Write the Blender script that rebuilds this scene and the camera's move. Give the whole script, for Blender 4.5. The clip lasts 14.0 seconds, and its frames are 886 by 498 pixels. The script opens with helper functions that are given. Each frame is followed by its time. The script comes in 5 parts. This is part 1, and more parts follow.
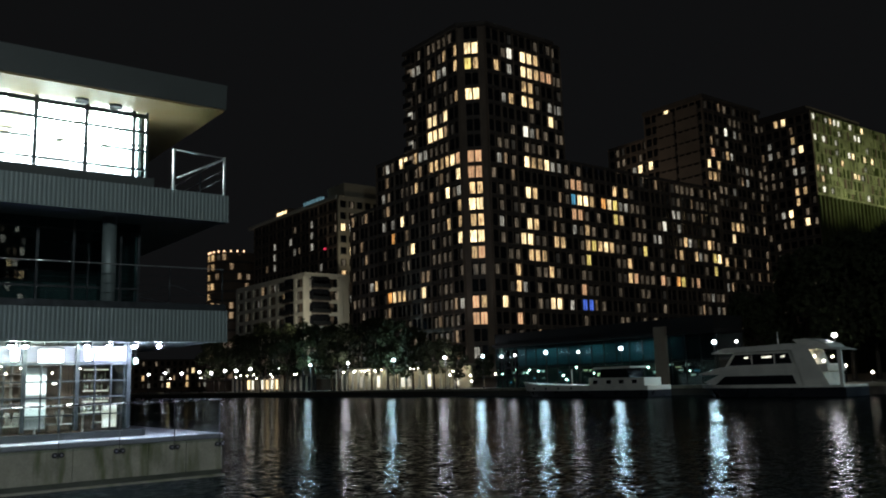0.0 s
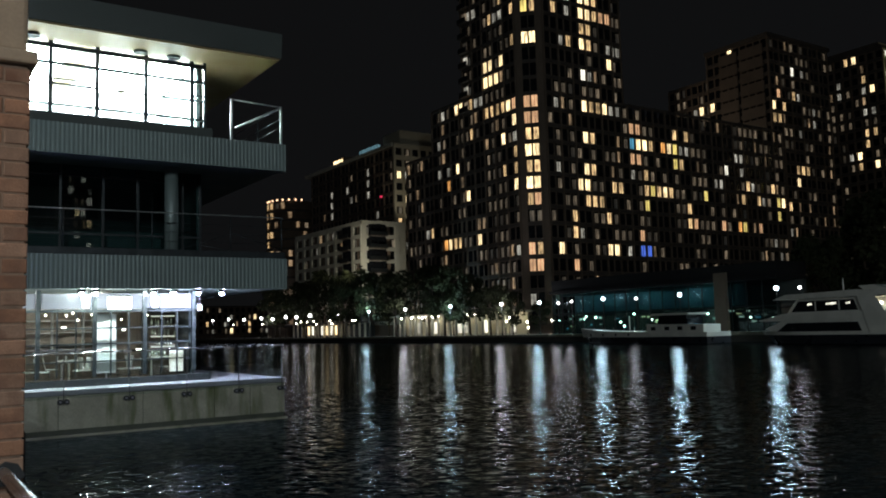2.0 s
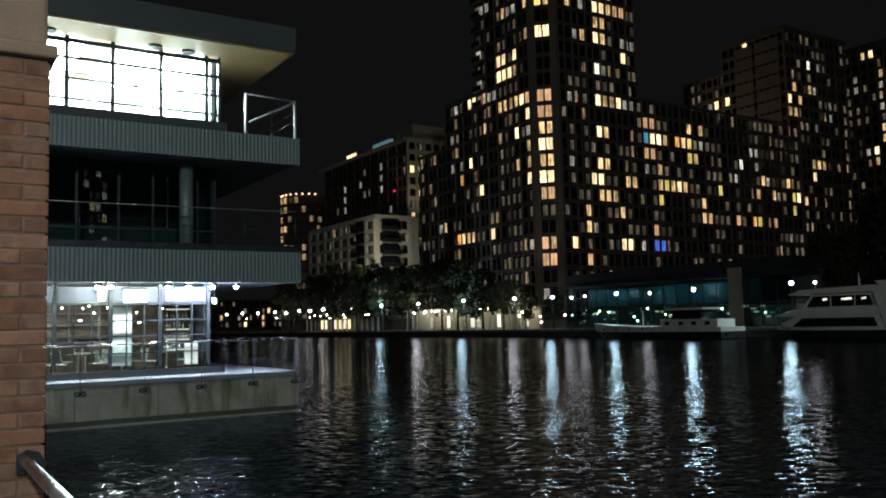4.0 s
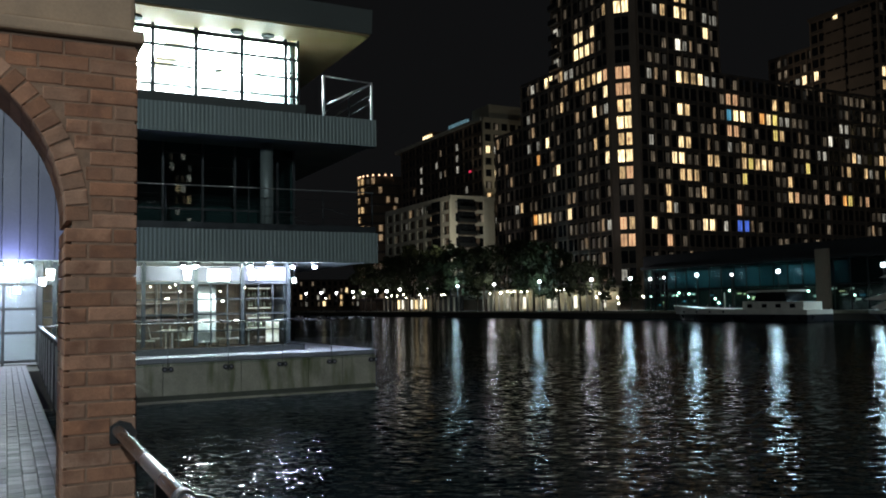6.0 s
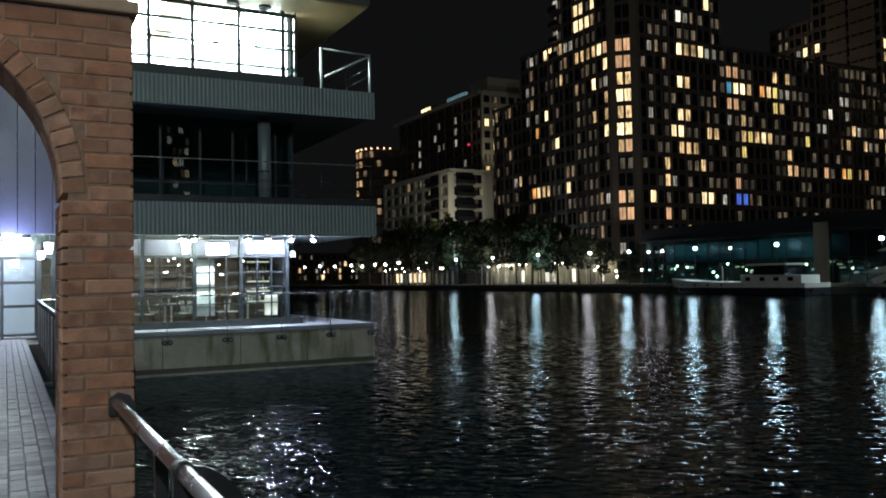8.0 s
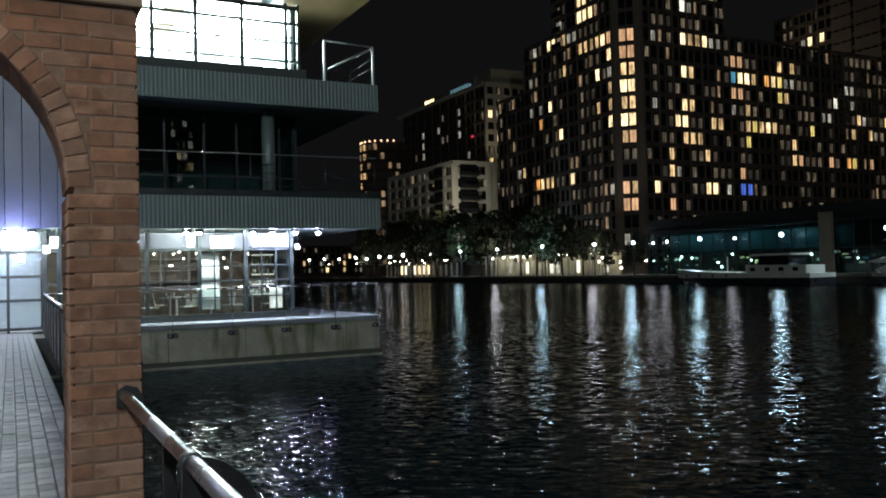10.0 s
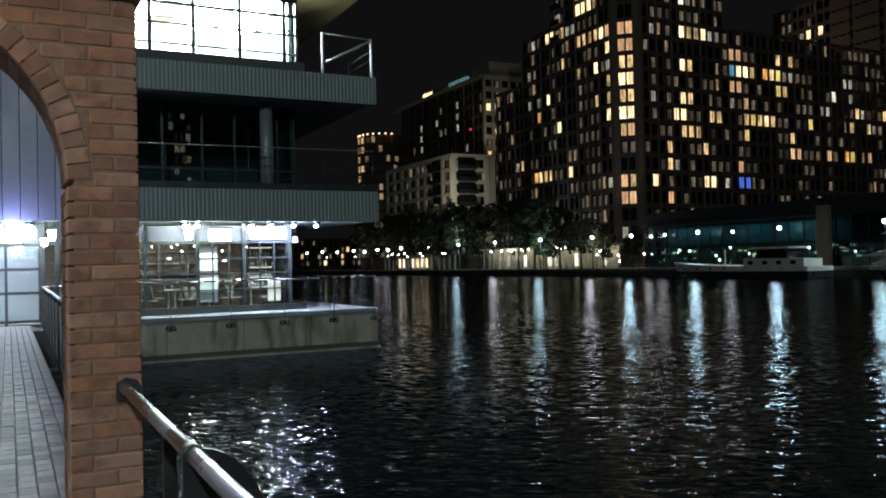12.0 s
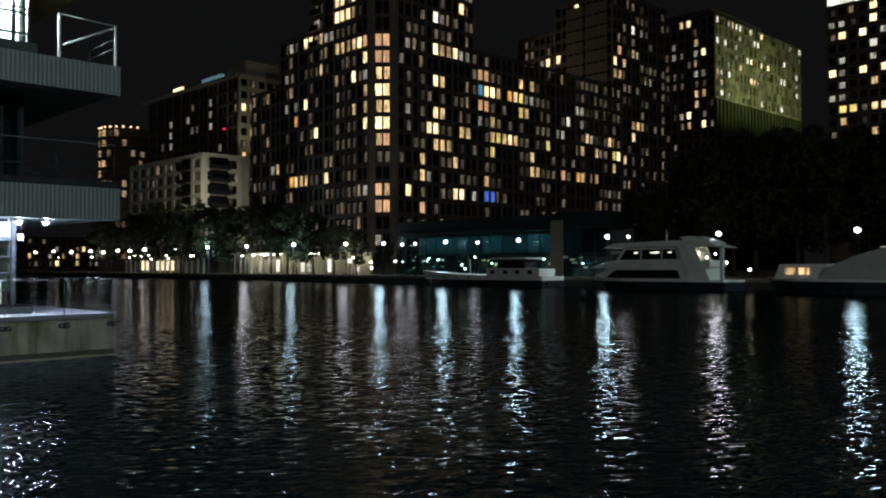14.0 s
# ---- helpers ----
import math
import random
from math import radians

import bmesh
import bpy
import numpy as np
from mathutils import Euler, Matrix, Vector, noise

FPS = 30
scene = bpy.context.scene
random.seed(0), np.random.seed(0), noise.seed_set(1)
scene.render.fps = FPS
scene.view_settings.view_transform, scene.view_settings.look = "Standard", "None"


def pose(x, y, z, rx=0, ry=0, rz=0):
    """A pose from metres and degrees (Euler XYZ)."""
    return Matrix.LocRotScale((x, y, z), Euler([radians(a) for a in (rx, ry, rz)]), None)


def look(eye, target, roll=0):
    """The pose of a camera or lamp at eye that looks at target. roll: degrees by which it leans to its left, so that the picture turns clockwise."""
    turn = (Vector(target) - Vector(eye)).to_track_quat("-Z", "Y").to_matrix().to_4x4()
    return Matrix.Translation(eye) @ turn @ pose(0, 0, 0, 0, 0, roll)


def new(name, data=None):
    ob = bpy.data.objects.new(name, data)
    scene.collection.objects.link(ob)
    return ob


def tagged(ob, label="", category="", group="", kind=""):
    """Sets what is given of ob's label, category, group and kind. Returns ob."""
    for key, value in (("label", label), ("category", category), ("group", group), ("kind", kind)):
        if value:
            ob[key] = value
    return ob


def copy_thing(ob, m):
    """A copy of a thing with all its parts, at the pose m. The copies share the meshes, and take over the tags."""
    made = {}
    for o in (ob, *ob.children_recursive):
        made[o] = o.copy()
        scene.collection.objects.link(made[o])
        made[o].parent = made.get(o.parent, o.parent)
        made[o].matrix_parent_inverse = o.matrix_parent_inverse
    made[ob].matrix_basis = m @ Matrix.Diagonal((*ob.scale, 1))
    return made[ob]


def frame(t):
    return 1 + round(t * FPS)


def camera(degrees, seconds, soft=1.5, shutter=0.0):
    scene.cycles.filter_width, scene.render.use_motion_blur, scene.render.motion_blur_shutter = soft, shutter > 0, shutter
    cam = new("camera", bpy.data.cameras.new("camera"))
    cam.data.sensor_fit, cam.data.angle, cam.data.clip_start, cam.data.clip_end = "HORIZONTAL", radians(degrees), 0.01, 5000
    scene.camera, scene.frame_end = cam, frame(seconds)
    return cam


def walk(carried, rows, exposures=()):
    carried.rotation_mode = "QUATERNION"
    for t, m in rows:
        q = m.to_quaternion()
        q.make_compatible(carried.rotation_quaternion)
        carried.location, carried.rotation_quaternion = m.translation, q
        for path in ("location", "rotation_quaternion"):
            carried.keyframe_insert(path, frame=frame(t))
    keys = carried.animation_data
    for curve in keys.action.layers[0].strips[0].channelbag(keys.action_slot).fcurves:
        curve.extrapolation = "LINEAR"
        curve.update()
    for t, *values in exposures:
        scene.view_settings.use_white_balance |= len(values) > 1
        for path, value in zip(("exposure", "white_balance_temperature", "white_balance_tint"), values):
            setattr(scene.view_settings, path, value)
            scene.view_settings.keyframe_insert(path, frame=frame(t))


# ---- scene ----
cam = camera(55.48, 14.0, soft=1.9, shutter=0.4)
# seconds, x, y, z, three Euler angles; +y runs along the near quay, +x across the dock
ROWS = [
    (0.0, 0.020, 0.012, 1.642, 98.85, 1.68, -37.24),
    (0.5, 0.020, 0.012, 1.642, 97.82, 1.42, -35.45),
    (1.0, 0.020, 0.012, 1.643, 96.06, 1.59, -33.87),
    (1.5, 0.026, 0.009, 1.646, 95.72, 1.74, -33.41),
    (2.0, 0.028, 0.019, 1.644, 95.36, 1.61, -33.41),
    (4.5, 0.002, -0.004, 1.630, 94.77, 1.32, -31.70),
    (5.0, 0.001, -0.006, 1.629, 94.23, 1.21, -29.26),
    (5.5, 0.005, -0.007, 1.631, 93.91, 1.14, -27.94),
    (6.0, 0.005, -0.002, 1.625, 93.79, 1.03, -27.40),
    (6.5, 0.005, 0.004, 1.624, 93.33, 0.89, -27.59),
    (7.0, 0.009, 0.006, 1.619, 92.76, 1.21, -27.51),
    (7.5, 0.013, 0.006, 1.618, 92.48, 1.30, -27.35),
    (8.0, 0.013, 0.007, 1.620, 91.99, 1.07, -27.49),
    (10.5, 0.003, 0.001, 1.617, 91.34, 1.42, -27.17),
    (11.0, 0.000, 0.000, 1.620, 91.22, 1.34, -27.23),
    (11.5, -0.005, 0.000, 1.617, 91.23, 1.39, -27.04),
    (12.0, -0.003, -0.001, 1.616, 90.98, 1.34, -27.33),
    (12.5, 0.011, -0.004, 1.618, 91.31, 1.12, -29.60),
    (13.0, 0.027, -0.001, 1.626, 91.23, 0.85, -34.77),
    (13.5, 0.030, 0.000, 1.628, 90.86, 0.80, -40.11),
    (14.0, 0.030, 0.000, 1.628, 91.15, 0.13, -44.00),
]
walk(cam, [(r[0], pose(*r[1:])) for r in ROWS])

# ---- night sky ----
world = bpy.data.worlds.new("night_sky")
scene.world = world
world.use_nodes = True
world.node_tree.nodes["Background"].inputs[0].default_value = (0.9, 0.93, 1.0, 1)
world.node_tree.nodes["Background"].inputs[1].default_value = 0.0052

WATER_Z = -1.23
SHORE_X = 93.5


# ---- helpers of this place ----
def box(bm, x0, x1, y0, y1, z0, z1, bevel=0.0):
    vs = [bm.verts.new((x, y, z)) for x in (x0, x1) for y in (y0, y1) for z in (z0, z1)]
    fs = [bm.faces.new([vs[i] for i in f]) for f in ((0, 1, 3, 2), (4, 6, 7, 5), (0, 4, 5, 1), (2, 3, 7, 6), (0, 2, 6, 4), (1, 5, 7, 3))]
    if bevel:
        edges = list({e for f in fs for e in f.edges})
        bmesh.ops.bevel(bm, geom=edges, offset=bevel, segments=2, profile=0.6, affect="EDGES")
    return bm


def tube(bm, p0, p1, r0, r1=None, seg=12):
    p0, p1 = Vector(p0), Vector(p1)
    r1 = r0 if r1 is None else r1
    turn = (p1 - p0).to_track_quat("Z", "Y").to_matrix()
    rings = []
    for p, r in ((p0, r0), (p1, r1)):
        rings.append([bm.verts.new(p + turn @ Vector((r * math.cos(a), r * math.sin(a), 0))) for a in (2 * math.pi * i / seg for i in range(seg))])
    for i in range(seg):
        j = (i + 1) % seg
        bm.faces.new((rings[0][i], rings[0][j], rings[1][j], rings[1][i])).smooth = True
    bm.faces.new(rings[0][::-1])
    bm.faces.new(rings[1])
    return bm


def ball(bm, c, r, sx=1.0, sy=1.0, sz=1.0, u=16, v=10):
    m = Matrix.Translation(c) @ Matrix.Diagonal((sx, sy, sz, 1))
    got = bmesh.ops.create_uvsphere(bm, u_segments=u, v_segments=v, radius=r, matrix=m)
    for vert in got["verts"]:
        for f in vert.link_faces:
            f.smooth = True
    return bm


def prism(bm, pts, axis, a, b):
    """A polygon drawn in two axes, pulled along the third from a to b."""
    def at(p, h):
        return {"x": (h, p[0], p[1]), "y": (p[0], h, p[1]), "z": (p[0], p[1], h)}[axis]
    lo = [bm.verts.new(at(p, a)) for p in pts]
    hi = [bm.verts.new(at(p, b)) for p in pts]
    n = len(pts)
    for i in range(n):
        j = (i + 1) % n
        bm.faces.new((lo[i], lo[j], hi[j], hi[i]))
    bm.faces.new(lo[::-1])
    bm.faces.new(hi)
    return bm


def mesh_of(name, bm, *mats):
    bmesh.ops.recalc_face_normals(bm, faces=bm.faces[:])
    me = bpy.data.meshes.new(name)
    bm.to_mesh(me)
    bm.free()
    for m in mats:
        me.materials.append(m)
    return me


def part(name, bm, mat, parent, label=""):
    ob = new(name, mesh_of(name, bm, mat))
    ob.parent = parent
    return tagged(ob, label)


def piece(name, me, parent, at=(0, 0, 0), rz=0.0, label=""):
    ob = new(name, me)
    ob.parent = parent
    ob.location = at
    ob.rotation_euler = (0, 0, rz)
    return tagged(ob, label)


def thing(name, label, category, group="", kind="", at=(0, 0, 0)):
    ob = new(name)
    ob.empty_display_size = 0.2
    ob.location = at
    return tagged(ob, label, category, group, kind)


def solid(name, bm, mat, label, category, group="", kind=""):
    return tagged(new(name, mesh_of(name, bm, mat)), label, category, group, kind)


# ---- materials ----
def material(name, color, rough=0.6, metal=0.0, vary=0.25, scale=3.0, fine=40.0, bump=0.2, rand=0.0, dist=0.01, dirt=None, drip=1.0, alt=None):
    m = bpy.data.materials.new(name)
    m.use_nodes = True
    nt = m.node_tree
    n, l = nt.nodes, nt.links
    b = n["Principled BSDF"]
    b.inputs["Metallic"].default_value = metal
    co = n.new("ShaderNodeTexCoord")
    src = co.outputs["Object"]
    if rand:
        info = n.new("ShaderNodeObjectInfo")
        off = n.new("ShaderNodeVectorMath")
        off.operation = "MULTIPLY_ADD"
        comb = n.new("ShaderNodeCombineXYZ")
        for i in range(3):
            l.new(info.outputs["Random"], comb.inputs[i])
        l.new(comb.outputs[0], off.inputs[0])
        off.inputs[1].default_value = (37, 19, 53)
        l.new(src, off.inputs[2])
        src = off.outputs[0]
    big, small = n.new("ShaderNodeTexNoise"), n.new("ShaderNodeTexNoise")
    big.inputs["Scale"].default_value, small.inputs["Scale"].default_value = scale, fine
    big.inputs["Detail"].default_value, small.inputs["Detail"].default_value = 5, 4
    l.new(src, big.inputs["Vector"])
    l.new(src, small.inputs["Vector"])
    add = n.new("ShaderNodeMath")
    add.operation = "MULTIPLY_ADD"
    l.new(small.outputs["Fac"], add.inputs[0])
    add.inputs[1].default_value = 0.45
    l.new(big.outputs["Fac"], add.inputs[2])
    ramp = n.new("ShaderNodeMapRange")
    ramp.inputs["From Min"].default_value, ramp.inputs["From Max"].default_value = 0.42, 1.02
    ramp.inputs["To Min"].default_value, ramp.inputs["To Max"].default_value = 1 - vary, 1 + vary
    l.new(add.outputs[0], ramp.inputs["Value"])
    tint = n.new("ShaderNodeVectorMath")
    tint.operation = "SCALE"
    tint.inputs[0].default_value = color
    fac = ramp.outputs[0]
    if rand:
        span = n.new("ShaderNodeMapRange")
        span.inputs["To Min"].default_value, span.inputs["To Max"].default_value = 1 - rand, 1 + rand
        l.new(info.outputs["Random"], span.inputs["Value"])
        mul = n.new("ShaderNodeMath")
        mul.operation = "MULTIPLY"
        l.new(fac, mul.inputs[0])
        l.new(span.outputs[0], mul.inputs[1])
        fac = mul.outputs[0]
    if alt:
        hop, part_of, blend = n.new("ShaderNodeMath"), n.new("ShaderNodeMath"), n.new("ShaderNodeMix")
        hop.operation, part_of.operation, blend.data_type = "MULTIPLY", "FRACT", "RGBA"
        hop.inputs[1].default_value = 17.3
        l.new(info.outputs["Random"], hop.inputs[0])
        l.new(hop.outputs[0], part_of.inputs[0])
        l.new(part_of.outputs[0], blend.inputs["Factor"])
        blend.inputs["A"].default_value, blend.inputs["B"].default_value = (*color, 1), (*alt, 1)
        l.new(blend.outputs["Result"], tint.inputs[0])
    l.new(fac, tint.inputs["Scale"])
    out = tint.outputs[0]
    if dirt:
        blot = n.new("ShaderNodeTexNoise")
        blot.inputs["Scale"].default_value, blot.inputs["Detail"].default_value = dirt[1], 6
        run = n.new("ShaderNodeVectorMath")
        run.operation = "MULTIPLY"
        run.inputs[1].default_value = (drip, drip, 1.0 / drip)
        l.new(src, run.inputs[0])
        l.new(run.outputs[0], blot.inputs["Vector"])
        cut = n.new("ShaderNodeMapRange")
        cut.inputs["From Min"].default_value, cut.inputs["From Max"].default_value = 0.5, 0.68
        l.new(blot.outputs["Fac"], cut.inputs["Value"])
        mix = n.new("ShaderNodeMix")
        mix.data_type = "RGBA"
        l.new(cut.outputs[0], mix.inputs["Factor"])
        l.new(out, mix.inputs["A"])
        mix.inputs["B"].default_value = (*dirt[0], 1)
        out = mix.outputs["Result"]
    l.new(out, b.inputs["Base Color"])
    rr = n.new("ShaderNodeMapRange")
    rr.inputs["From Min"].default_value, rr.inputs["From Max"].default_value = 0.35, 0.7
    rr.inputs["To Min"].default_value, rr.inputs["To Max"].default_value = max(0.03, rough - 0.12), min(1, rough + 0.12)
    l.new(big.outputs["Fac"], rr.inputs["Value"])
    l.new(rr.outputs[0], b.inputs["Roughness"])
    if bump:
        bp = n.new("ShaderNodeBump")
        bp.inputs["Strength"].default_value, bp.inputs["Distance"].default_value = bump, dist
        l.new(add.outputs[0], bp.inputs["Height"])
        l.new(bp.outputs[0], b.inputs["Normal"])
    return m


def glow(name, color, strength, vary=0.0, folds=0.0, sampled=False):
    """A surface that gives off light: lamp glass, or the blind of a lit room with soft folds."""
    m = bpy.data.materials.new(name)
    m.use_nodes = True
    n, l = m.node_tree.nodes, m.node_tree.links
    b = n["Principled BSDF"]
    b.inputs["Base Color"].default_value = (0.5, 0.48, 0.45, 1)
    b.inputs["Roughness"].default_value = 0.3
    b.inputs["Emission Color"].default_value = (*color, 1)
    b.inputs["Emission Strength"].default_value = strength
    if vary or folds:
        co, info = n.new("ShaderNodeTexCoord"), n.new("ShaderNodeObjectInfo")
        comb, mv = n.new("ShaderNodeCombineXYZ"), n.new("ShaderNodeVectorMath")
        for i in range(3):
            l.new(info.outputs["Random"], comb.inputs[i])
        mv.operation = "MULTIPLY_ADD"
        mv.inputs[1].default_value = (91, 47, 33)
        l.new(comb.outputs[0], mv.inputs[0])
        l.new(co.outputs["Object"], mv.inputs[2])
        sc = n.new("ShaderNodeVectorMath")
        sc.operation = "MULTIPLY"
        sc.inputs[1].default_value = (1.9, 1.9, 0.45)
        l.new(mv.outputs[0], sc.inputs[0])
        tex = n.new("ShaderNodeTexNoise")
        tex.inputs["Scale"].default_value, tex.inputs["Detail"].default_value = 1.2, 2
        l.new(sc.outputs[0], tex.inputs["Vector"])
        r1, r2, mul = n.new("ShaderNodeMapRange"), n.new("ShaderNodeMapRange"), n.new("ShaderNodeMath")
        r1.inputs["From Min"].default_value, r1.inputs["From Max"].default_value = 0.33, 0.66
        r1.inputs["To Min"].default_value, r1.inputs["To Max"].default_value = 1 - folds, 1 + 0.5 * folds
        l.new(tex.outputs["Fac"], r1.inputs["Value"])
        r2.inputs["To Min"].default_value, r2.inputs["To Max"].default_value = strength * (1 - vary), strength * (1 + vary)
        l.new(info.outputs["Random"], r2.inputs["Value"])
        mul.operation = "MULTIPLY"
        l.new(r1.outputs[0], mul.inputs[0])
        l.new(r2.outputs[0], mul.inputs[1])
        l.new(mul.outputs[0], b.inputs["Emission Strength"])
    m.cycles.emission_sampling = "AUTO" if sampled else "NONE"
    return m


def glass(name, tint, rough=0.02, clear=0.9):
    """Thin window glass: a clear pane with a mirror coat."""
    m = bpy.data.materials.new(name)
    m.use_nodes = True
    n, l = m.node_tree.nodes, m.node_tree.links
    n.remove(n["Principled BSDF"])
    tr, gl, mix, fr = n.new("ShaderNodeBsdfTransparent"), n.new("ShaderNodeBsdfGlossy"), n.new("ShaderNodeMixShader"), n.new("ShaderNodeLayerWeight")
    tr.inputs[0].default_value = (*[c * clear for c in tint], 1)
    gl.inputs["Roughness"].default_value = rough
    gl.inputs["Color"].default_value = (0.9, 0.95, 1, 1)
    fr.inputs["Blend"].default_value = 0.5
    steep, scale = n.new("ShaderNodeMath"), n.new("ShaderNodeMath")
    steep.operation, scale.operation = "POWER", "MULTIPLY_ADD"
    l.new(fr.outputs["Facing"], steep.inputs[0])
    steep.inputs[1].default_value = 5
    l.new(steep.outputs[0], scale.inputs[0])
    scale.inputs[1].default_value, scale.inputs[2].default_value = 0.9, 0.04
    l.new(scale.outputs[0], mix.inputs[0])
    l.new(tr.outputs[0], mix.inputs[1])
    l.new(gl.outputs[0], mix.inputs[2])
    l.new(mix.outputs[0], n["Material Output"].inputs["Surface"])
    return m


def bulb_light(name, at, energy, color, radius):
    """The light of one lamp, just clear of its glass."""
    data = bpy.data.lights.new(name, "POINT")
    data.energy, data.color, data.shadow_soft_size = energy, color, radius
    ob = new(name, data)
    ob.location = at
    return ob


# size in metres, stretch along the crest, steepness across and along the dock
RIPPLES = ((0.07, 2.2, 0.20, 0.28), (0.15, 2.2, 0.30, 0.40), (0.36, 2.2, 0.08, 0.14))
CREST = radians(-33)


def water_material():
    m = bpy.data.materials.new("dock_water")
    m.use_nodes = True
    n, l = m.node_tree.nodes, m.node_tree.links
    n.remove(n["Principled BSDF"])
    body, gloss, mix = n.new("ShaderNodeBsdfDiffuse"), n.new("ShaderNodeBsdfGlossy"), n.new("ShaderNodeMixShader")
    facing, steep, share = n.new("ShaderNodeLayerWeight"), n.new("ShaderNodeMath"), n.new("ShaderNodeMath")
    body.inputs["Color"].default_value = (0.004, 0.006, 0.007, 1)
    gloss.inputs["Color"].default_value = (0.95, 0.97, 1, 1)
    gloss.inputs["Roughness"].default_value = 0.04
    facing.inputs["Blend"].default_value = 0.5
    steep.operation, share.operation = "POWER", "MULTIPLY_ADD"
    l.new(facing.outputs["Facing"], steep.inputs[0])
    steep.inputs[1].default_value = 8
    l.new(steep.outputs[0], share.inputs[0])
    share.inputs[1].default_value, share.inputs[2].default_value = 0.39, 0.008
    l.new(share.outputs[0], mix.inputs[0])
    l.new(body.outputs[0], mix.inputs[1])
    l.new(gloss.outputs[0], mix.inputs[2])
    l.new(mix.outputs[0], n["Material Output"].inputs["Surface"])
    co = n.new("ShaderNodeTexCoord")
    last = None
    for size, stretch, across, along in RIPPLES:
        mp, tx, mul = n.new("ShaderNodeMapping"), n.new("ShaderNodeTexNoise"), n.new("ShaderNodeVectorMath")
        mp.vector_type = "TEXTURE"
        mp.inputs["Rotation"].default_value = (0, 0, CREST)
        mp.inputs["Scale"].default_value = (size * stretch, size, 1)
        tx.inputs["Scale"].default_value, tx.inputs["Detail"].default_value = 1.0, 0.6
        l.new(co.outputs["Object"], mp.inputs["Vector"])
        l.new(mp.outputs[0], tx.inputs["Vector"])
        mul.operation = "MULTIPLY_ADD"
        l.new(tx.outputs["Color"], mul.inputs[0])
        mul.inputs[1].default_value = (across, along, 0)
        if last:
            l.new(last.outputs[0], mul.inputs[2])
        else:
            mul.inputs[2].default_value = (-0.5 * sum(r[2] for r in RIPPLES), -0.5 * sum(r[3] for r in RIPPLES), 1)
        last = mul
    turned = n.new("ShaderNodeVectorRotate")
    turned.rotation_type = "Z_AXIS"
    turned.inputs["Angle"].default_value = CREST
    l.new(last.outputs[0], turned.inputs["Vector"])
    unit = n.new("ShaderNodeVectorMath")
    unit.operation = "NORMALIZE"
    l.new(turned.outputs[0], unit.inputs[0])
    l.new(unit.outputs[0], gloss.inputs["Normal"])
    l.new(unit.outputs[0], facing.inputs["Normal"])
    return m


M_WATER = water_material()
M_BRICK = material("buff_brick", (0.33, 0.205, 0.145), 0.9, vary=0.28, scale=11, fine=90, bump=0.8, rand=0.22, dist=0.007, dirt=((0.20, 0.10, 0.065), 7), alt=(0.30, 0.145, 0.085))
M_MORTAR = material("mortar", (0.25, 0.165, 0.118), 0.95, vary=0.3, scale=20, fine=160, bump=0.5, dist=0.003)
M_STONE = material("sandstone_band", (0.33, 0.25, 0.18), 0.85, vary=0.25, scale=5, fine=70, bump=0.3, dist=0.004)
M_PAVER = material("paver", (0.215, 0.19, 0.218), 0.7, vary=0.3, scale=9, fine=90, bump=0.6, rand=0.42, dist=0.006)
M_JOINT = material("paving_joint", (0.10, 0.095, 0.09), 0.95, vary=0.3, scale=12, fine=90)
M_STEEL = material("brushed_steel", (0.44, 0.44, 0.46), 0.28, 1.0, vary=0.04, scale=2, fine=90, bump=0.0, dist=0.001)
M_BLACK = material("black_metal_paint", (0.018, 0.019, 0.021), 0.45, vary=0.3, scale=5, fine=60, bump=0.1, dist=0.002)
M_CONCRETE = material("stained_concrete", (0.28, 0.262, 0.205), 0.85, vary=0.45, scale=1.3, fine=22, bump=0.35, dist=0.008, dirt=((0.13, 0.135, 0.08), 1.3))
M_STREAK = material("rain_streaked_concrete", (0.27, 0.255, 0.20), 0.85, vary=0.4, scale=1.3, fine=22, bump=0.35, dist=0.008, dirt=((0.10, 0.11, 0.05), 1.1), drip=2.3)
M_ALGAE = material("wet_algae_plinth", (0.05, 0.055, 0.04), 0.6, vary=0.5, scale=2, fine=25, bump=0.5)
M_TERRACE = material("terrace_slab", (0.19, 0.18, 0.20), 0.75, vary=0.15, scale=1.5, fine=30, bump=0.2)
M_CLAD = material("corrugated_cladding", (0.15, 0.185, 0.18), 0.55, 0.3, vary=0.18, scale=0.7, fine=18, bump=0.1)
M_ROOF = material("roof_fascia", (0.045, 0.053, 0.050), 0.6, 0.2, vary=0.2, scale=0.6, fine=14, bump=0.15)
M_SOFFIT = material("soffit_panel", (0.21, 0.145, 0.065), 0.6, vary=0.1, scale=0.8, fine=20, bump=0.05)
M_FRAME = material("grey_window_frame", (0.030, 0.035, 0.038), 0.4, 0.4, vary=0.2, scale=4, fine=50, bump=0.05)
M_WHITEWALL = material("white_plaster", (0.78, 0.78, 0.76), 0.8, vary=0.06, scale=1.5, fine=30, bump=0.05)
M_DARKWALL = material("dark_interior", (0.06, 0.065, 0.065), 0.7, vary=0.3, scale=1.2, fine=20, bump=0.1)
M_DARKBRICK = material("dark_brown_brick", (0.26, 0.195, 0.145), 0.8, vary=0.3, scale=0.35, fine=4, bump=0.2, dist=0.03)
M_BAND = material("charcoal_floor_band", (0.13, 0.108, 0.09), 0.7, vary=0.3, scale=0.4, fine=5, bump=0.1)
M_RENDERW = material("white_render", (0.62, 0.60, 0.51), 0.85, vary=0.12, scale=0.25, fine=3, bump=0.1)
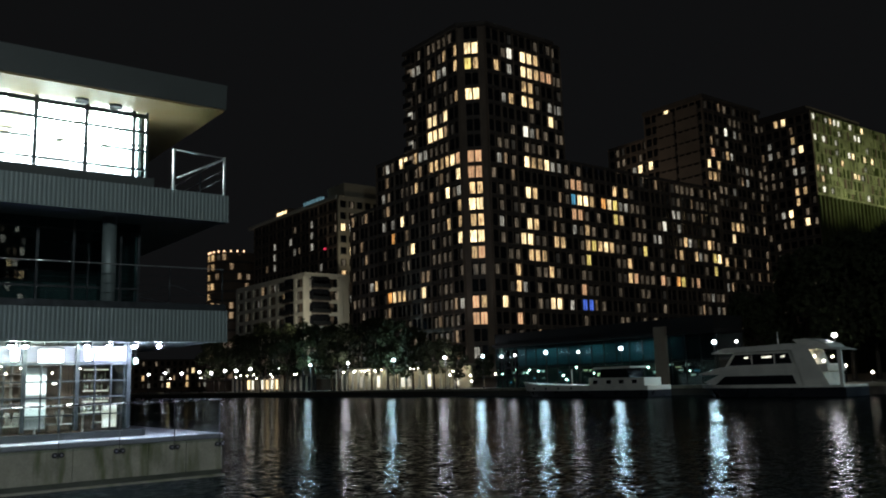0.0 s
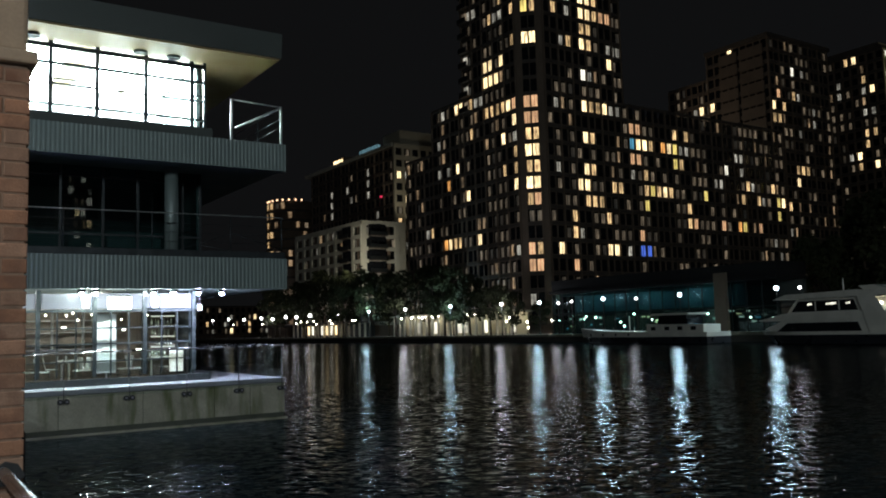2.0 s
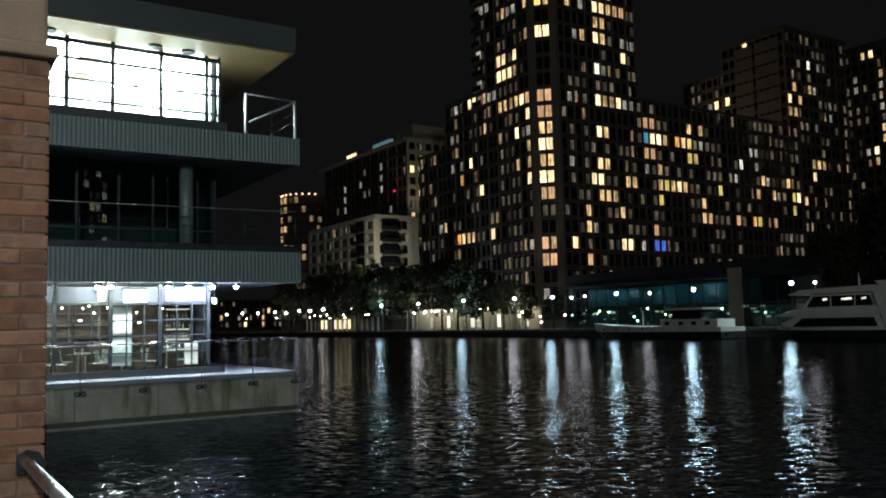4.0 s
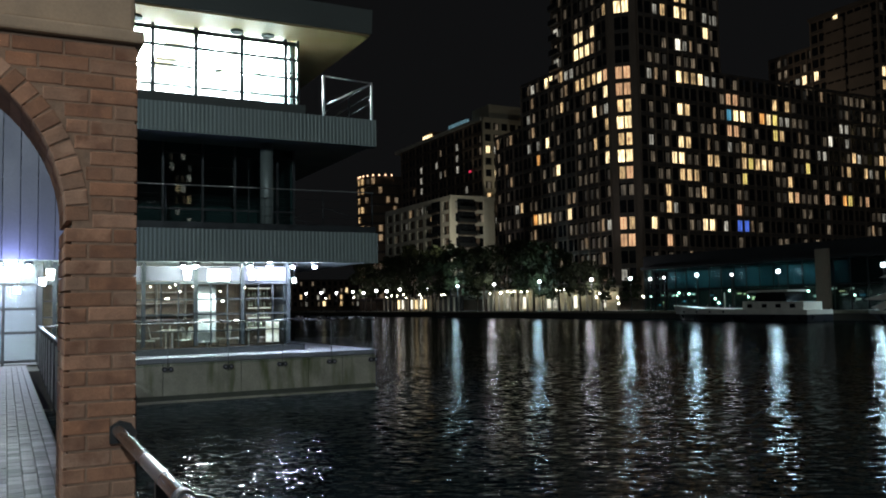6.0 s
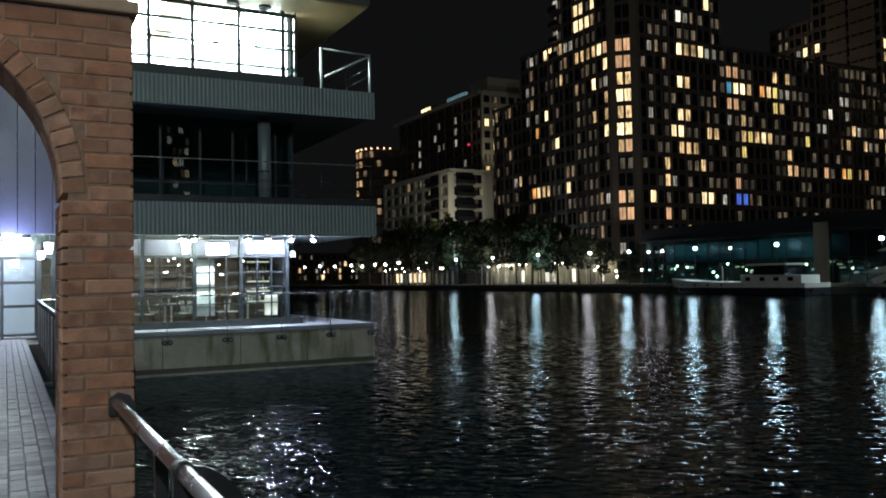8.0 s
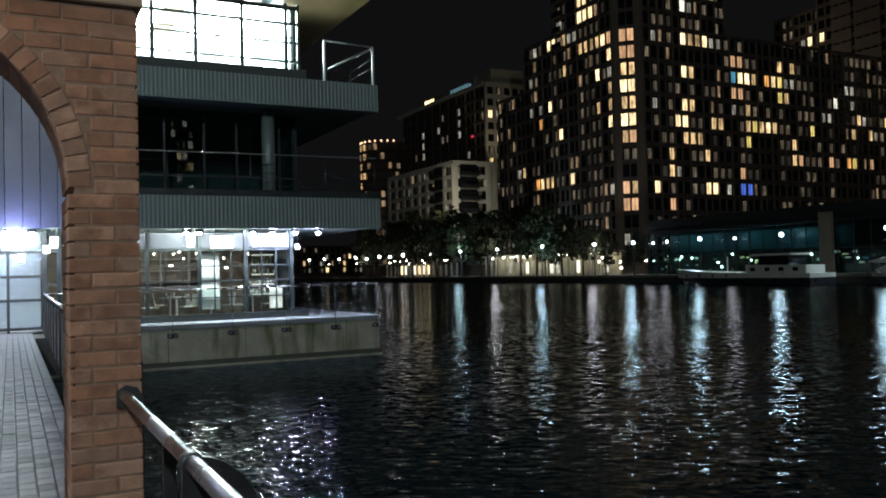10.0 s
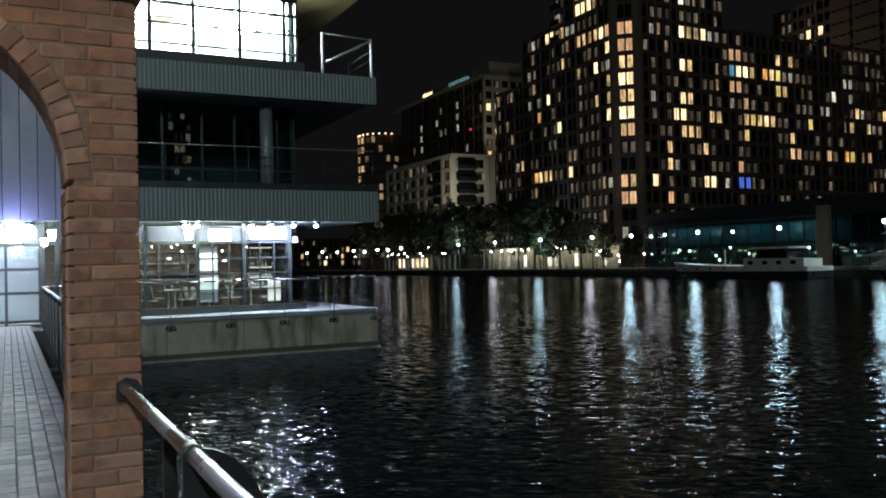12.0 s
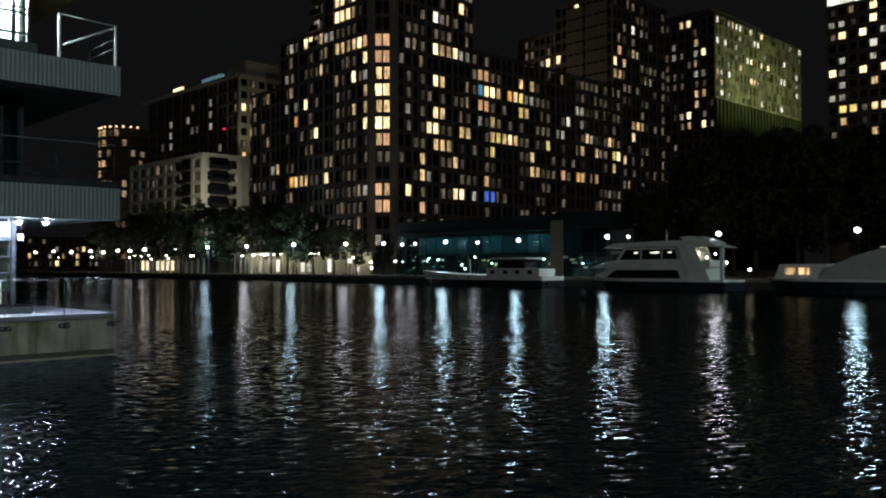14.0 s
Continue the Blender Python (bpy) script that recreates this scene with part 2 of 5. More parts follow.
M_CREAM = material("cream_cladding", (0.54, 0.49, 0.37), 0.8, vary=0.15, scale=0.25, fine=3, bump=0.1)
M_PANEL = material("bronze_panel", (0.22, 0.17, 0.13), 0.6, 0.0, vary=0.2, scale=0.3, fine=4, bump=0.1)
M_GREEN = material("lime_tinted_panel", (0.30, 0.32, 0.16), 0.6, vary=0.7, scale=0.22, fine=1.1, bump=0.1)
M_DARKPANE = material("unlit_window_glass", (0.012, 0.014, 0.017), 0.12, vary=0.4, scale=0.5, fine=6, bump=0.02)
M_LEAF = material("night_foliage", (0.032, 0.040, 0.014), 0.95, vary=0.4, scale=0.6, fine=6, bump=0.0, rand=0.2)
M_BARK = material("bark", (0.07, 0.055, 0.04), 0.9, vary=0.4, scale=3, fine=30, bump=0.5)
M_HULL = material("dark_hull_paint", (0.02, 0.022, 0.028), 0.35, vary=0.3, scale=0.6, fine=10, bump=0.05)
M_GEL = material("white_gelcoat", (0.78, 0.76, 0.68), 0.3, vary=0.08, scale=0.5, fine=8, bump=0.03)
M_QUAY = material("quay_wall", (0.07, 0.065, 0.055), 0.85, vary=0.35, scale=0.4, fine=6, bump=0.4, dist=0.03)
M_GROUND = material("promenade_paving", (0.20, 0.19, 0.17), 0.85, vary=0.2, scale=0.3, fine=5, bump=0.2)
M_GREEN2 = material("dark_olive_panel", (0.08, 0.105, 0.03), 0.6, vary=0.4, scale=0.5, fine=3, bump=0.1)
M_GREEN3 = material("pale_lime_panel", (0.42, 0.46, 0.22), 0.6, vary=0.3, scale=0.5, fine=3, bump=0.1)
M_GLASS = glass("clear_glass", (0.97, 1.0, 0.99))
M_RAILGLASS = glass("balustrade_glass", (0.96, 1.0, 0.99), 0.03, 0.92)

G_LAMP = glow("cool_lamp_globe", (0.74, 0.92, 1.0), 9)
G_LAMPW = glow("white_lamp_globe", (0.97, 0.95, 0.95), 9)
G_SMALL = glow("small_warm_lamp", (1.0, 0.9, 0.72), 16)
G_ROOM = glow("ceiling_light_panel", (0.82, 1.0, 1.0), 300, sampled=True)
G_DOWN = glow("soffit_downlight", (0.80, 0.98, 0.92), 2500, sampled=True)
G_DOWNBLUE = glow("bluish_downlight", (0.66, 0.76, 1.0), 3800, sampled=True)
G_LANTERN = glow("lantern_glass", (0.86, 1.0, 0.97), 9, sampled=True)
LIT = {
    "d": glow("dim_curtained_window", (1.0, 0.76, 0.50), 0.10, 0.95, 0.85),
    "e": glow("dim_warm_window", (1.0, 0.66, 0.36), 0.26, 0.6, 0.85),
    "g": glow("grey_white_window", (0.98, 0.93, 0.78), 0.38, 0.55, 0.85),
    "w": glow("warm_window", (1.0, 0.66, 0.31), 0.9, 0.45, 0.85),
    "W": glow("bright_warm_window", (1.0, 0.75, 0.40), 2.2, 0.35, 0.7),
    "o": glow("orange_window", (1.0, 0.45, 0.12), 1.2, 0.2, 0.6),
    "p": glow("peach_window", (1.0, 0.56, 0.29), 0.75, 0.2, 0.4),
    "b": glow("blue_window", (0.10, 0.22, 1.0), 0.75, 0.1, 0.6),
    "c": glow("cyan_window", (0.15, 0.6, 0.9), 0.5, 0.1, 0.3),
    "y": glow("yellow_window", (1.0, 0.78, 0.22), 1.0, 0.2, 0.5),
    "G": glow("bright_white_window", (1.0, 0.95, 0.78), 1.3, 0.3, 0.5),
}

# ---- water and quays ----
bm = bmesh.new()
box(bm, -300, 900, -400, 900, WATER_Z - 3, WATER_Z)
solid("water", bm, M_WATER, "black rippled dock water mirroring the lamps", "water", kind="structure")

bm = bmesh.new()
box(bm, -60, 0.62, -60, 27.0, -3.5, -0.06)
solid("near_quay", bm, M_QUAY, "old masonry quay under the brick paved walkway", "quay", kind="structure")
bm = bmesh.new()
box(bm, -60, 2.2, 27.0, 320, -3.5, -0.06)
solid("near_quay", bm, M_QUAY, "masonry quay running on below the glazed building", "quay", kind="structure")
bm = bmesh.new()
box(bm, SHORE_X, 1500, -500, 1500, -3.5, 0.0)
solid("far_quay", bm, M_GROUND, "paved promenade along the far side of the dock", "quay", kind="structure")
far_wall = thing("far_quay_wall", "dark masonry dock wall with pale coping", "quay wall", kind="structure")
bm = bmesh.new()
box(bm, SHORE_X - 0.5, SHORE_X, -400, 640, -3.5, -0.35)
part("wall_face", bm, M_QUAY, far_wall)
for i in range(64):
    bm = bmesh.new()
    box(bm, SHORE_X - 0.65, SHORE_X + 0.4, -60 + i * 8 + 0.03, -52 + i * 8 - 0.03, -0.35, 0.06)
    part("coping_stone", bm, M_CONCRETE, far_wall)

# ---- walkway paving ----
paving = thing("walkway_paving", "grey brick pavers worn smooth along the quay walkway", "paving", kind="structure")
bm = bmesh.new()
box(bm, -3.2, 0.60, -6, 29.2, -0.058, -0.012)
part("bed", bm, M_JOINT, paving)


# ---- brick arch wall over the walkway ----
ARCH_R, ARCH_X, ARCH_Z = 0.826, -0.576, 2.05
WALL_Y0, WALL_Y1, PIER_X1 = 4.32, 4.87, 0.57
arch_wall = thing("brick_arch_wall", "weathered buff brick wall with a round arch over the walkway", "brick wall", kind="structure")
PIER_X0 = ARCH_X + ARCH_R
outline = [(PIER_X1 - 0.012, -0.05), (PIER_X1 - 0.012, 2.93), (-1.9, 2.93), (-1.9, -0.05), (ARCH_X - ARCH_R - 0.012, -0.05)]
outline += [(ARCH_X - (ARCH_R + 0.03) * math.cos(a), ARCH_Z + (ARCH_R + 0.03) * math.sin(a)) for a in (math.pi * i / 28 for i in range(29))]
outline += [(PIER_X0 + 0.012, -0.05)]
bm = bmesh.new()
prism(bm, outline, "y", WALL_Y0 + 0.0045, WALL_Y1 - 0.006)
part("mortar_core", bm, M_MORTAR, arch_wall)
bm = bmesh.new()
box(bm, -1.95, PIER_X1 + 0.03, WALL_Y0 - 0.035, WALL_Y1 + 0.035, 2.935, 3.0, 0.012)
part("string_course", bm, M_STONE, arch_wall, "projecting sandstone string course")
bm = bmesh.new()
box(bm, -1.92, PIER_X1 - 0.01, WALL_Y0 + 0.02, WALL_Y1 - 0.02, 3.0, 4.6, 0.02)
part("stone_head", bm, M_STONE, arch_wall, "smooth sandstone blocks above the arch")

# ---- foreground handrail ----
RAIL_X, RAIL_Z = 0.485, 1.06


def quay_railing(y0, y1, posts):
    rail = thing("quay_railing", "steel handrail on dark curved posts along the quay edge", "railing", "quay railings")
    bm = bmesh.new()
    tube(bm, (RAIL_X, y0, RAIL_Z), (RAIL_X, y1, RAIL_Z), 0.026, seg=20)
    part("handrail", bm, M_STEEL, rail, "shiny brushed steel tube")
    for y in posts:
        bm = bmesh.new()
        shape = []
        for i in range(17):
            a = math.pi * 0.5 * i / 16
            shape.append((RAIL_X + 0.01 + 0.235 * math.sin(a), RAIL_Z - 0.34 + 0.355 * math.cos(a)))
        shape += [(RAIL_X + 0.235, 0.2), (RAIL_X + 0.12, -0.06), (RAIL_X + 0.03, -0.06), (RAIL_X - 0.03, 0.5), (RAIL_X - 0.03, RAIL_Z - 0.0)]
        prism(bm, shape, "y", y - 0.012, y + 0.012)
        p = part("post", bm, M_BLACK, rail, "black painted fin plate with a rounded head")
        bm = bmesh.new()
        tube(bm, (RAIL_X, y - 0.035, RAIL_Z), (RAIL_X, y + 0.035, RAIL_Z), 0.031, seg=18)
        part("collar", bm, M_BLACK, p)
        bm = bmesh.new()
        for s in (-1, 1):
            tube(bm, (RAIL_X + 0.07, y, RAIL_Z - 0.035), (RAIL_X + 0.07, y + s * 0.02, RAIL_Z - 0.035), 0.012, seg=8)
        part("bolt", bm, M_STEEL, p)
    bm = bmesh.new()
    prism(bm, [(RAIL_X - 0.035, RAIL_Z - 0.06), (RAIL_X - 0.035, RAIL_Z + 0.02), (RAIL_X + 0.01, RAIL_Z + 0.045), (RAIL_X + 0.06, RAIL_Z + 0.03), (RAIL_X + 0.09, RAIL_Z - 0.02), (RAIL_X + 0.05, RAIL_Z - 0.06)], "y", y1 - 0.03, y1)
    part("wall_bracket", bm, M_BLACK, rail, "black end bracket fixed to the pier")
    bm = bmesh.new()
    box(bm, RAIL_X + 0.10, RAIL_X + 0.155, y1 - 0.5, y1 - 0.47, -0.06, RAIL_Z - 0.12)
    part("stanchion", bm, M_BLACK, rail)
    return rail


quay_railing(-2.2, 4.31, (-1.6, 0.55, 2.62))

# railing beyond the arch, with dark mesh infill
fence = thing("quay_fence", "black steel fence with solid dark infill beside the walkway", "fence", "quay railings")
bm = bmesh.new()
tube(bm, (0.62, 4.9, 1.16), (0.92, 28.2, 1.2), 0.028, seg=14)
part("handrail", bm, M_STEEL, fence, "shiny steel handrail")
for i in range(14):
    u = i / 13
    bm = bmesh.new()
    x, y = 0.63 + 0.29 * u, 5.0 + 23.1 * u
    box(bm, x - 0.03, x + 0.03, y - 0.03, y + 0.03, -0.06, 1.15)
    part("post", bm, M_BLACK, fence)
    if i < 13:
        v = (i + 1) / 13
        x2, y2 = 0.63 + 0.29 * v, 5.0 + 23.1 * v
        bm = bmesh.new()
        prism(bm, [(x - 0.008, y + 0.04), (x + 0.008, y + 0.04), (x2 + 0.008, y2 - 0.04), (x2 - 0.008, y2 - 0.04)], "z", 0.02, 1.05)
        part("infill_panel", bm, M_BLACK, fence)

# a lamp on the quay behind the arch's near side, which lights the brickwork
quay_lamp = thing("quay_lamp", "post lamp on the walkway shining on the brick arch", "street lamp", "quay lamps")
bm = bmesh.new()
tube(bm, (-1.95, 2.3, -0.02), (-1.95, 2.3, 4.45), 0.05, 0.035)
part("post", bm, M_BLACK, quay_lamp)
bm = bmesh.new()
ball(bm, (-1.95, 2.3, 4.6), 0.16)
part("globe", bm, glow("warm_quay_globe", (1.0, 0.76, 0.52), 9), quay_lamp)
bulb_light("quay_light", (-1.7, 2.3, 4.5), 70, (1.0, 0.76, 0.52), 0.1)

# unseen mast, added to light the dockside building and its platform
mast = thing("floodlight_mast", "unseen cool floodlight mast added to light the dockside building", "street lamp", "quay lamps")
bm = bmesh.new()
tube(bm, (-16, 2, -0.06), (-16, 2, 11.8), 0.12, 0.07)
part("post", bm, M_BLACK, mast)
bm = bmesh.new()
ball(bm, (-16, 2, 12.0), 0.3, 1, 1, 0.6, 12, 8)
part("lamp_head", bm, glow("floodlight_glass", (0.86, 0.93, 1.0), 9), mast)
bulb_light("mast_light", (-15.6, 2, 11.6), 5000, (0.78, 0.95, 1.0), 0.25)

# unseen high mast added as general fill from the near side
M_MASTGLASS = glow("mast_flood_glass", (0.92, 0.96, 1.0), 9)
high_mast = thing("high_mast_light", "unseen high mast added as fill for boats and far facades", "street lamp", "quay lamps")
bm = bmesh.new()
tube(bm, (-14, -58, -0.06), (-14, -58, 27.6), 0.35, 0.15)
part("post", bm, M_BLACK, high_mast)
for a in range(4):
    bm = bmesh.new()
    ball(bm, (-14 + 1.2 * math.cos(a * 1.571), -58 + 1.2 * math.sin(a * 1.571), 28), 0.5, 1, 1, 0.7, 12, 8)
    part("lamp_head", bm, M_MASTGLASS, high_mast)

bulb_light("high_mast_light_source", (-13.5, -57, 26.8), 48000, (0.84, 0.96, 1.0), 0.6)

walk_lamp = thing("walkway_lamp", "cool white lamp on a short post beside the walkway", "street lamp", "quay lamps")
bm = bmesh.new()
tube(bm, (-2.4, 13, -0.06), (-2.4, 13, 3.3), 0.05, 0.04)
part("post", bm, M_BLACK, walk_lamp)
bm = bmesh.new()
ball(bm, (-2.4, 13, 3.45), 0.14, u=12, v=8)
part("globe", bm, glow("walkway_globe", (0.86, 0.86, 1.0), 9), walk_lamp)
bulb_light("walkway_light", (-2.2, 13, 3.2), 30, (0.66, 0.62, 1.0), 0.1)

# ---- glazed dockside building ----
FY = 27.0
bm = bmesh.new()
box(bm, 0.95, 11.38, FY, 40.0, -0.02, 0.14, 0.02)
slab = thing("terrace_platform", "concrete platform standing in the water with a pale terrace", "platform", kind="structure")
part("terrace_top", bm, M_TERRACE, slab, "pale smooth terrace slab")
bm = bmesh.new()
box(bm, 0.95, 11.36, FY + 0.16, 40.0, WATER_Z - 1, -0.03)
part("core", bm, M_ALGAE, slab)
panel_x = [0.95, 4.32, 6.72, 8.95, 10.15, 11.36]
for a, b in zip(panel_x, panel_x[1:]):
    bm = bmesh.new()
    box(bm, a + 0.008, b - 0.008, FY + 0.02, FY + 0.16, WATER_Z + 0.22, -0.03, 0.008)
    part("wall_panel", bm, M_STREAK, slab)
for i in range(5):
    bm = bmesh.new()
    box(bm, 11.30, 11.37, FY + 0.16 + 2.6 * i, FY + 2.74 + 2.6 * i, WATER_Z + 0.22, -0.03, 0.008)
    part("wall_panel", bm, M_STREAK, slab)
bm = bmesh.new()
box(bm, 0.95, 11.34, FY + 0.05, FY + 0.15, WATER_Z - 0.5, WATER_Z + 0.22)
part("plinth", bm, M_ALGAE, slab, "wet algae covered plinth at the waterline")

bm = bmesh.new()
box(bm, 0.95, 11.42, FY - 0.07, FY + 0.05, WATER_Z - 0.3, WATER_Z + 0.07, 0.015)
part("ledge", bm, M_CONCRETE, slab, "pale ledge just above the water")

# glass balustrade on the platform's edge
balustrade = thing("glass_balustrade", "frameless glass balustrade with a steel rail round the terrace", "balustrade")
post_x = [1.1, 2.75, 4.45, 6.3, 8.05, 9.75, 11.25]
for i, x in enumerate(post_x):
    bm = bmesh.new()
    box(bm, x - 0.013, x + 0.013, FY - 0.03, FY - 0.01, -0.3, 1.18)
    p = part("post", bm, M_FRAME, balustrade)
    for s in (-0.09, 0.09):
        bm = bmesh.new()
        tube(bm, (x + s, FY + 0.015, -0.2), (x + s, FY - 0.05, -0.2), 0.078, seg=18)
        part("fixing_disc", bm, M_BLACK, p)
        bm = bmesh.new()
        tube(bm, (x + s, FY - 0.05, -0.2), (x + s, FY - 0.085, -0.2), 0.034, seg=12)
        part("bolt_cap", bm, M_TERRACE, p, "pale bolt cap")
    bm = bmesh.new()
    box(bm, x - 0.10, x + 0.10, FY - 0.035, FY + 0.012, -0.235, -0.165, 0.006)
    part("bracket", bm, M_BLACK, p)
    if i < len(post_x) - 1:
        bm = bmesh.new()
        box(bm, x + 0.03, post_x[i + 1] - 0.03, FY - 0.026, FY - 0.014, -0.1, 1.16)
        part("glass_panel", bm, M_RAILGLASS, balustrade).visible_shadow = False
bm = bmesh.new()
tube(bm, (0.95, FY - 0.02, 1.2), (11.3, FY - 0.02, 1.24), 0.026, seg=12)
tube(bm, (11.3, FY - 0.02, 1.24), (11.3, 36.0, 1.24), 0.026, seg=12)
part("handrail", bm, M_STEEL, balustrade, "bright steel handrail")
for i in range(5):
    bm = bmesh.new()
    box(bm, 11.29, 11.305, FY + 0.06 + 1.8 * i, FY + 1.8 + 1.8 * i, 0.16, 1.2)
    part("glass_panel", bm, M_RAILGLASS, balustrade).visible_shadow = False

house = thing("dockside_building", "three-storey glazed waterside building with ribbed bands and oversailing roof", "building")


def ribbed_band(name, x0, x1, y, z0, z1, step=0.13):
    """A fascia of upright ribs."""
    bm = bmesh.new()
    pts = []
    n = int((x1 - x0) / step)
    for i in range(n):
        a = x0 + (x1 - x0) * i / n
        w = (x1 - x0) / n
        pts += [(a, y), (a + 0.35 * w, y), (a + 0.5 * w, y + 0.009), (a + 0.85 * w, y + 0.009)]
    pts += [(x1, y), (x1, y + 0.4), (x0, y + 0.4)]
    prism(bm, pts, "z", z0, z1)
    return part(name, bm, M_CLAD, house, "grey-green corrugated metal band")


BX0 = -14.0
ribbed_band("lower_band", BX0, 11.48, FY, 3.12, 4.16)
bm = bmesh.new()
box(bm, BX0, 11.4, FY + 0.4, 40, 3.16, 3.4)
part("first_floor_slab", bm, M_CLAD, house)
bm = bmesh.new()
box(bm, BX0, 11.44, FY + 0.02, FY + 0.36, 4.16, 4.38, 0.02)
part("band_cap", bm, M_FRAME, house)
ribbed_band("upper_band", BX0, 11.48, FY, 7.2, 8.14)
bm = bmesh.new()
box(bm, BX0, 11.4, FY + 0.4, 40, 7.24, 8.1)
part("second_floor_slab", bm, M_CLAD, house)
bm = bmesh.new()
box(bm, BX0, 9.0, FY + 0.25, FY + 0.6, 8.14, 8.50, 0.02)
part("sill_band", bm, M_ROOF, house, "dark sill band under the lit windows")
bm = bmesh.new()
prism(bm, [(BX0, 11.2), (11.36, 11.2), (11.40, 12.08), (BX0, 12.08)], "y", FY, 37.0)
part("roof", bm, M_ROOF, house, "deep flat roof slab oversailing the terrace")
bm = bmesh.new()
box(bm, BX0, 11.3, FY + 0.06, 36.9, 11.13, 11.196)
soffit = part("soffit", bm, M_SOFFIT, house, "pale boarded soffit")
for x, y in ((6.9, 28.3), (8.0, 28.35), (3.6, 28.2)):
    bm = bmesh.new()
    tube(bm, (x, y, 11.05), (x, y, 11.13), 0.22, seg=20)
    part("recessed_fitting", bm, M_FRAME, soffit)

# tall panelled wall where the walkway meets the building
M_COOLPANEL = material("blue_grey_panel", (0.20, 0.21, 0.26), 0.5, 0.2, vary=0.15, scale=0.8, fine=14, bump=0.08, rand=0.12)
bm = bmesh.new()
box(bm, -0.222, 0.222, 0, 0.06, 3.13, 11.1, 0.008)
panel_me = mesh_of("cladding_panel", bm, M_COOLPANEL)
for i in range(26):
    piece("cladding_panel", panel_me, house, (1.5 - i * 0.46, FY - 0.075, 0))

# lit room on the top floor
GY, GX1 = 28.6, 9.15
room = thing("lit_room", "brightly lit white office room behind steel windows", "room", kind="structure")
bm = bmesh.new()
box(bm, BX0, GX1, 34.0, 34.2, 8.1, 11.13)
part("back_wall", bm, M_WHITEWALL, room)
bm = bmesh.new()
box(bm, GX1 - 0.12, GX1, GY + 1.6, 34.0, 8.1, 11.13)
part("side_wall", bm, M_WHITEWALL, room)
bm = bmesh.new()
box(bm, BX0, GX1, GY, 34.0, 8.1, 8.2)
part("room_floor", bm, M_TERRACE, room)
bm = bmesh.new()
box(bm, 5.6, 5.75, 30.2, 34.0, 8.2, 11.1)
part("partition", bm, M_WHITEWALL, room)
for x in (-6.0, -3.4, -0.8, 1.8, 4.2, 6.6, 8.2):
    bm = bmesh.new()
    box(bm, x - 0.65, x + 0.65, GY + 0.6, 33.6, 11.04, 11.1)
    part("light_panel", bm, G_ROOM, room, "long glowing ceiling light")
for x, w in ((6.2, 0.9), (7.9, 0.5)):
    bm = bmesh.new()
    box(bm, x, x + w, 30.4, 30.9, 8.2, 9.7, 0.02)
    cab = tagged(new("filing_cabinet", mesh_of("filing_cabinet", bm, M_WHITEWALL)), "pale office cupboard inside the lit room", "cabinet", "office cupboards")

glazing = thing("window_1", "steel framed glazing of the lit top floor", "window", kind="structure")
for x in (BX0 + 1, -2.0, -0.45, 1.1, 2.65, 4.2, 5.6, 7.15, 8.7, GX1):
    bm = bmesh.new()
    w = 0.065 if x not in (GX1,) else 0.045
    box(bm, x - w, x + w, GY - 0.05, GY + 0.06, 8.45, 11.13)
    part("mullion", bm, M_FRAME, glazing)
for z, w in ((8.53, 0.05), (9.08, 0.035), (9.75, 0.035), (9.92, 0.02), (10.42, 0.05), (10.98, 0.07)):
    bm = bmesh.new()
    box(bm, BX0, GX1 - 0.01, GY - 0.045, GY + 0.05, z - w, z + w)
    part("transom", bm, M_FRAME, glazing)
bm = bmesh.new()
box(bm, BX0, GX1, GY - 0.006, GY + 0.006, 8.5, 11.1)
part("pane", bm, M_GLASS, glazing).visible_shadow = False
for y in (29.1, 29.7, 30.2):
    bm = bmesh.new()
    box(bm, GX1 - 0.06, GX1, y - 0.03, y + 0.03, 8.5, 11.13)
    part("mullion", bm, M_FRAME, glazing)

# terrace railing with a diagonal brace
trail = thing("terrace_railing", "white steel terrace railing with a diagonal brace", "railing")
M_PALEMETAL = material("galvanised_rail", (0.55, 0.56, 0.55), 0.45, 0.7, vary=0.15, scale=5, fine=40, bump=0.05)
for a, b, r, nm in (((9.62, FY + 0.2, 8.14), (9.62, FY + 0.2, 9.58), 0.045, "post"), ((11.4, FY + 0.2, 8.14), (11.4, FY + 0.2, 9.52), 0.045, "post"),
                    ((9.62, FY + 0.2, 9.56), (11.4, FY + 0.2, 9.5), 0.02, "top_rail"), ((9.75, FY + 0.2, 8.6), (11.38, FY + 0.2, 9.46), 0.035, "brace"),
                    ((11.4, FY + 0.2, 9.5), (11.4, 32.0, 9.5), 0.02, "top_rail"), ((11.4, FY + 0.2, 9.1), (11.4, 32.0, 9.1), 0.012, "wire"),
                    ((11.4, FY + 0.2, 8.8), (11.4, 32.0, 8.8), 0.012, "wire"), ((11.4, 29.4, 8.14), (11.4, 29.4, 9.5), 0.03, "post"), ((11.4, 31.9, 8.14), (11.4, 31.9, 9.5), 0.03, "post")):
    bm = bmesh.new()
    tube(bm, a, b, r, seg=10)
    part(nm, bm, M_FRAME if b[1] > 30 or a[1] > 29 else M_PALEMETAL, trail)

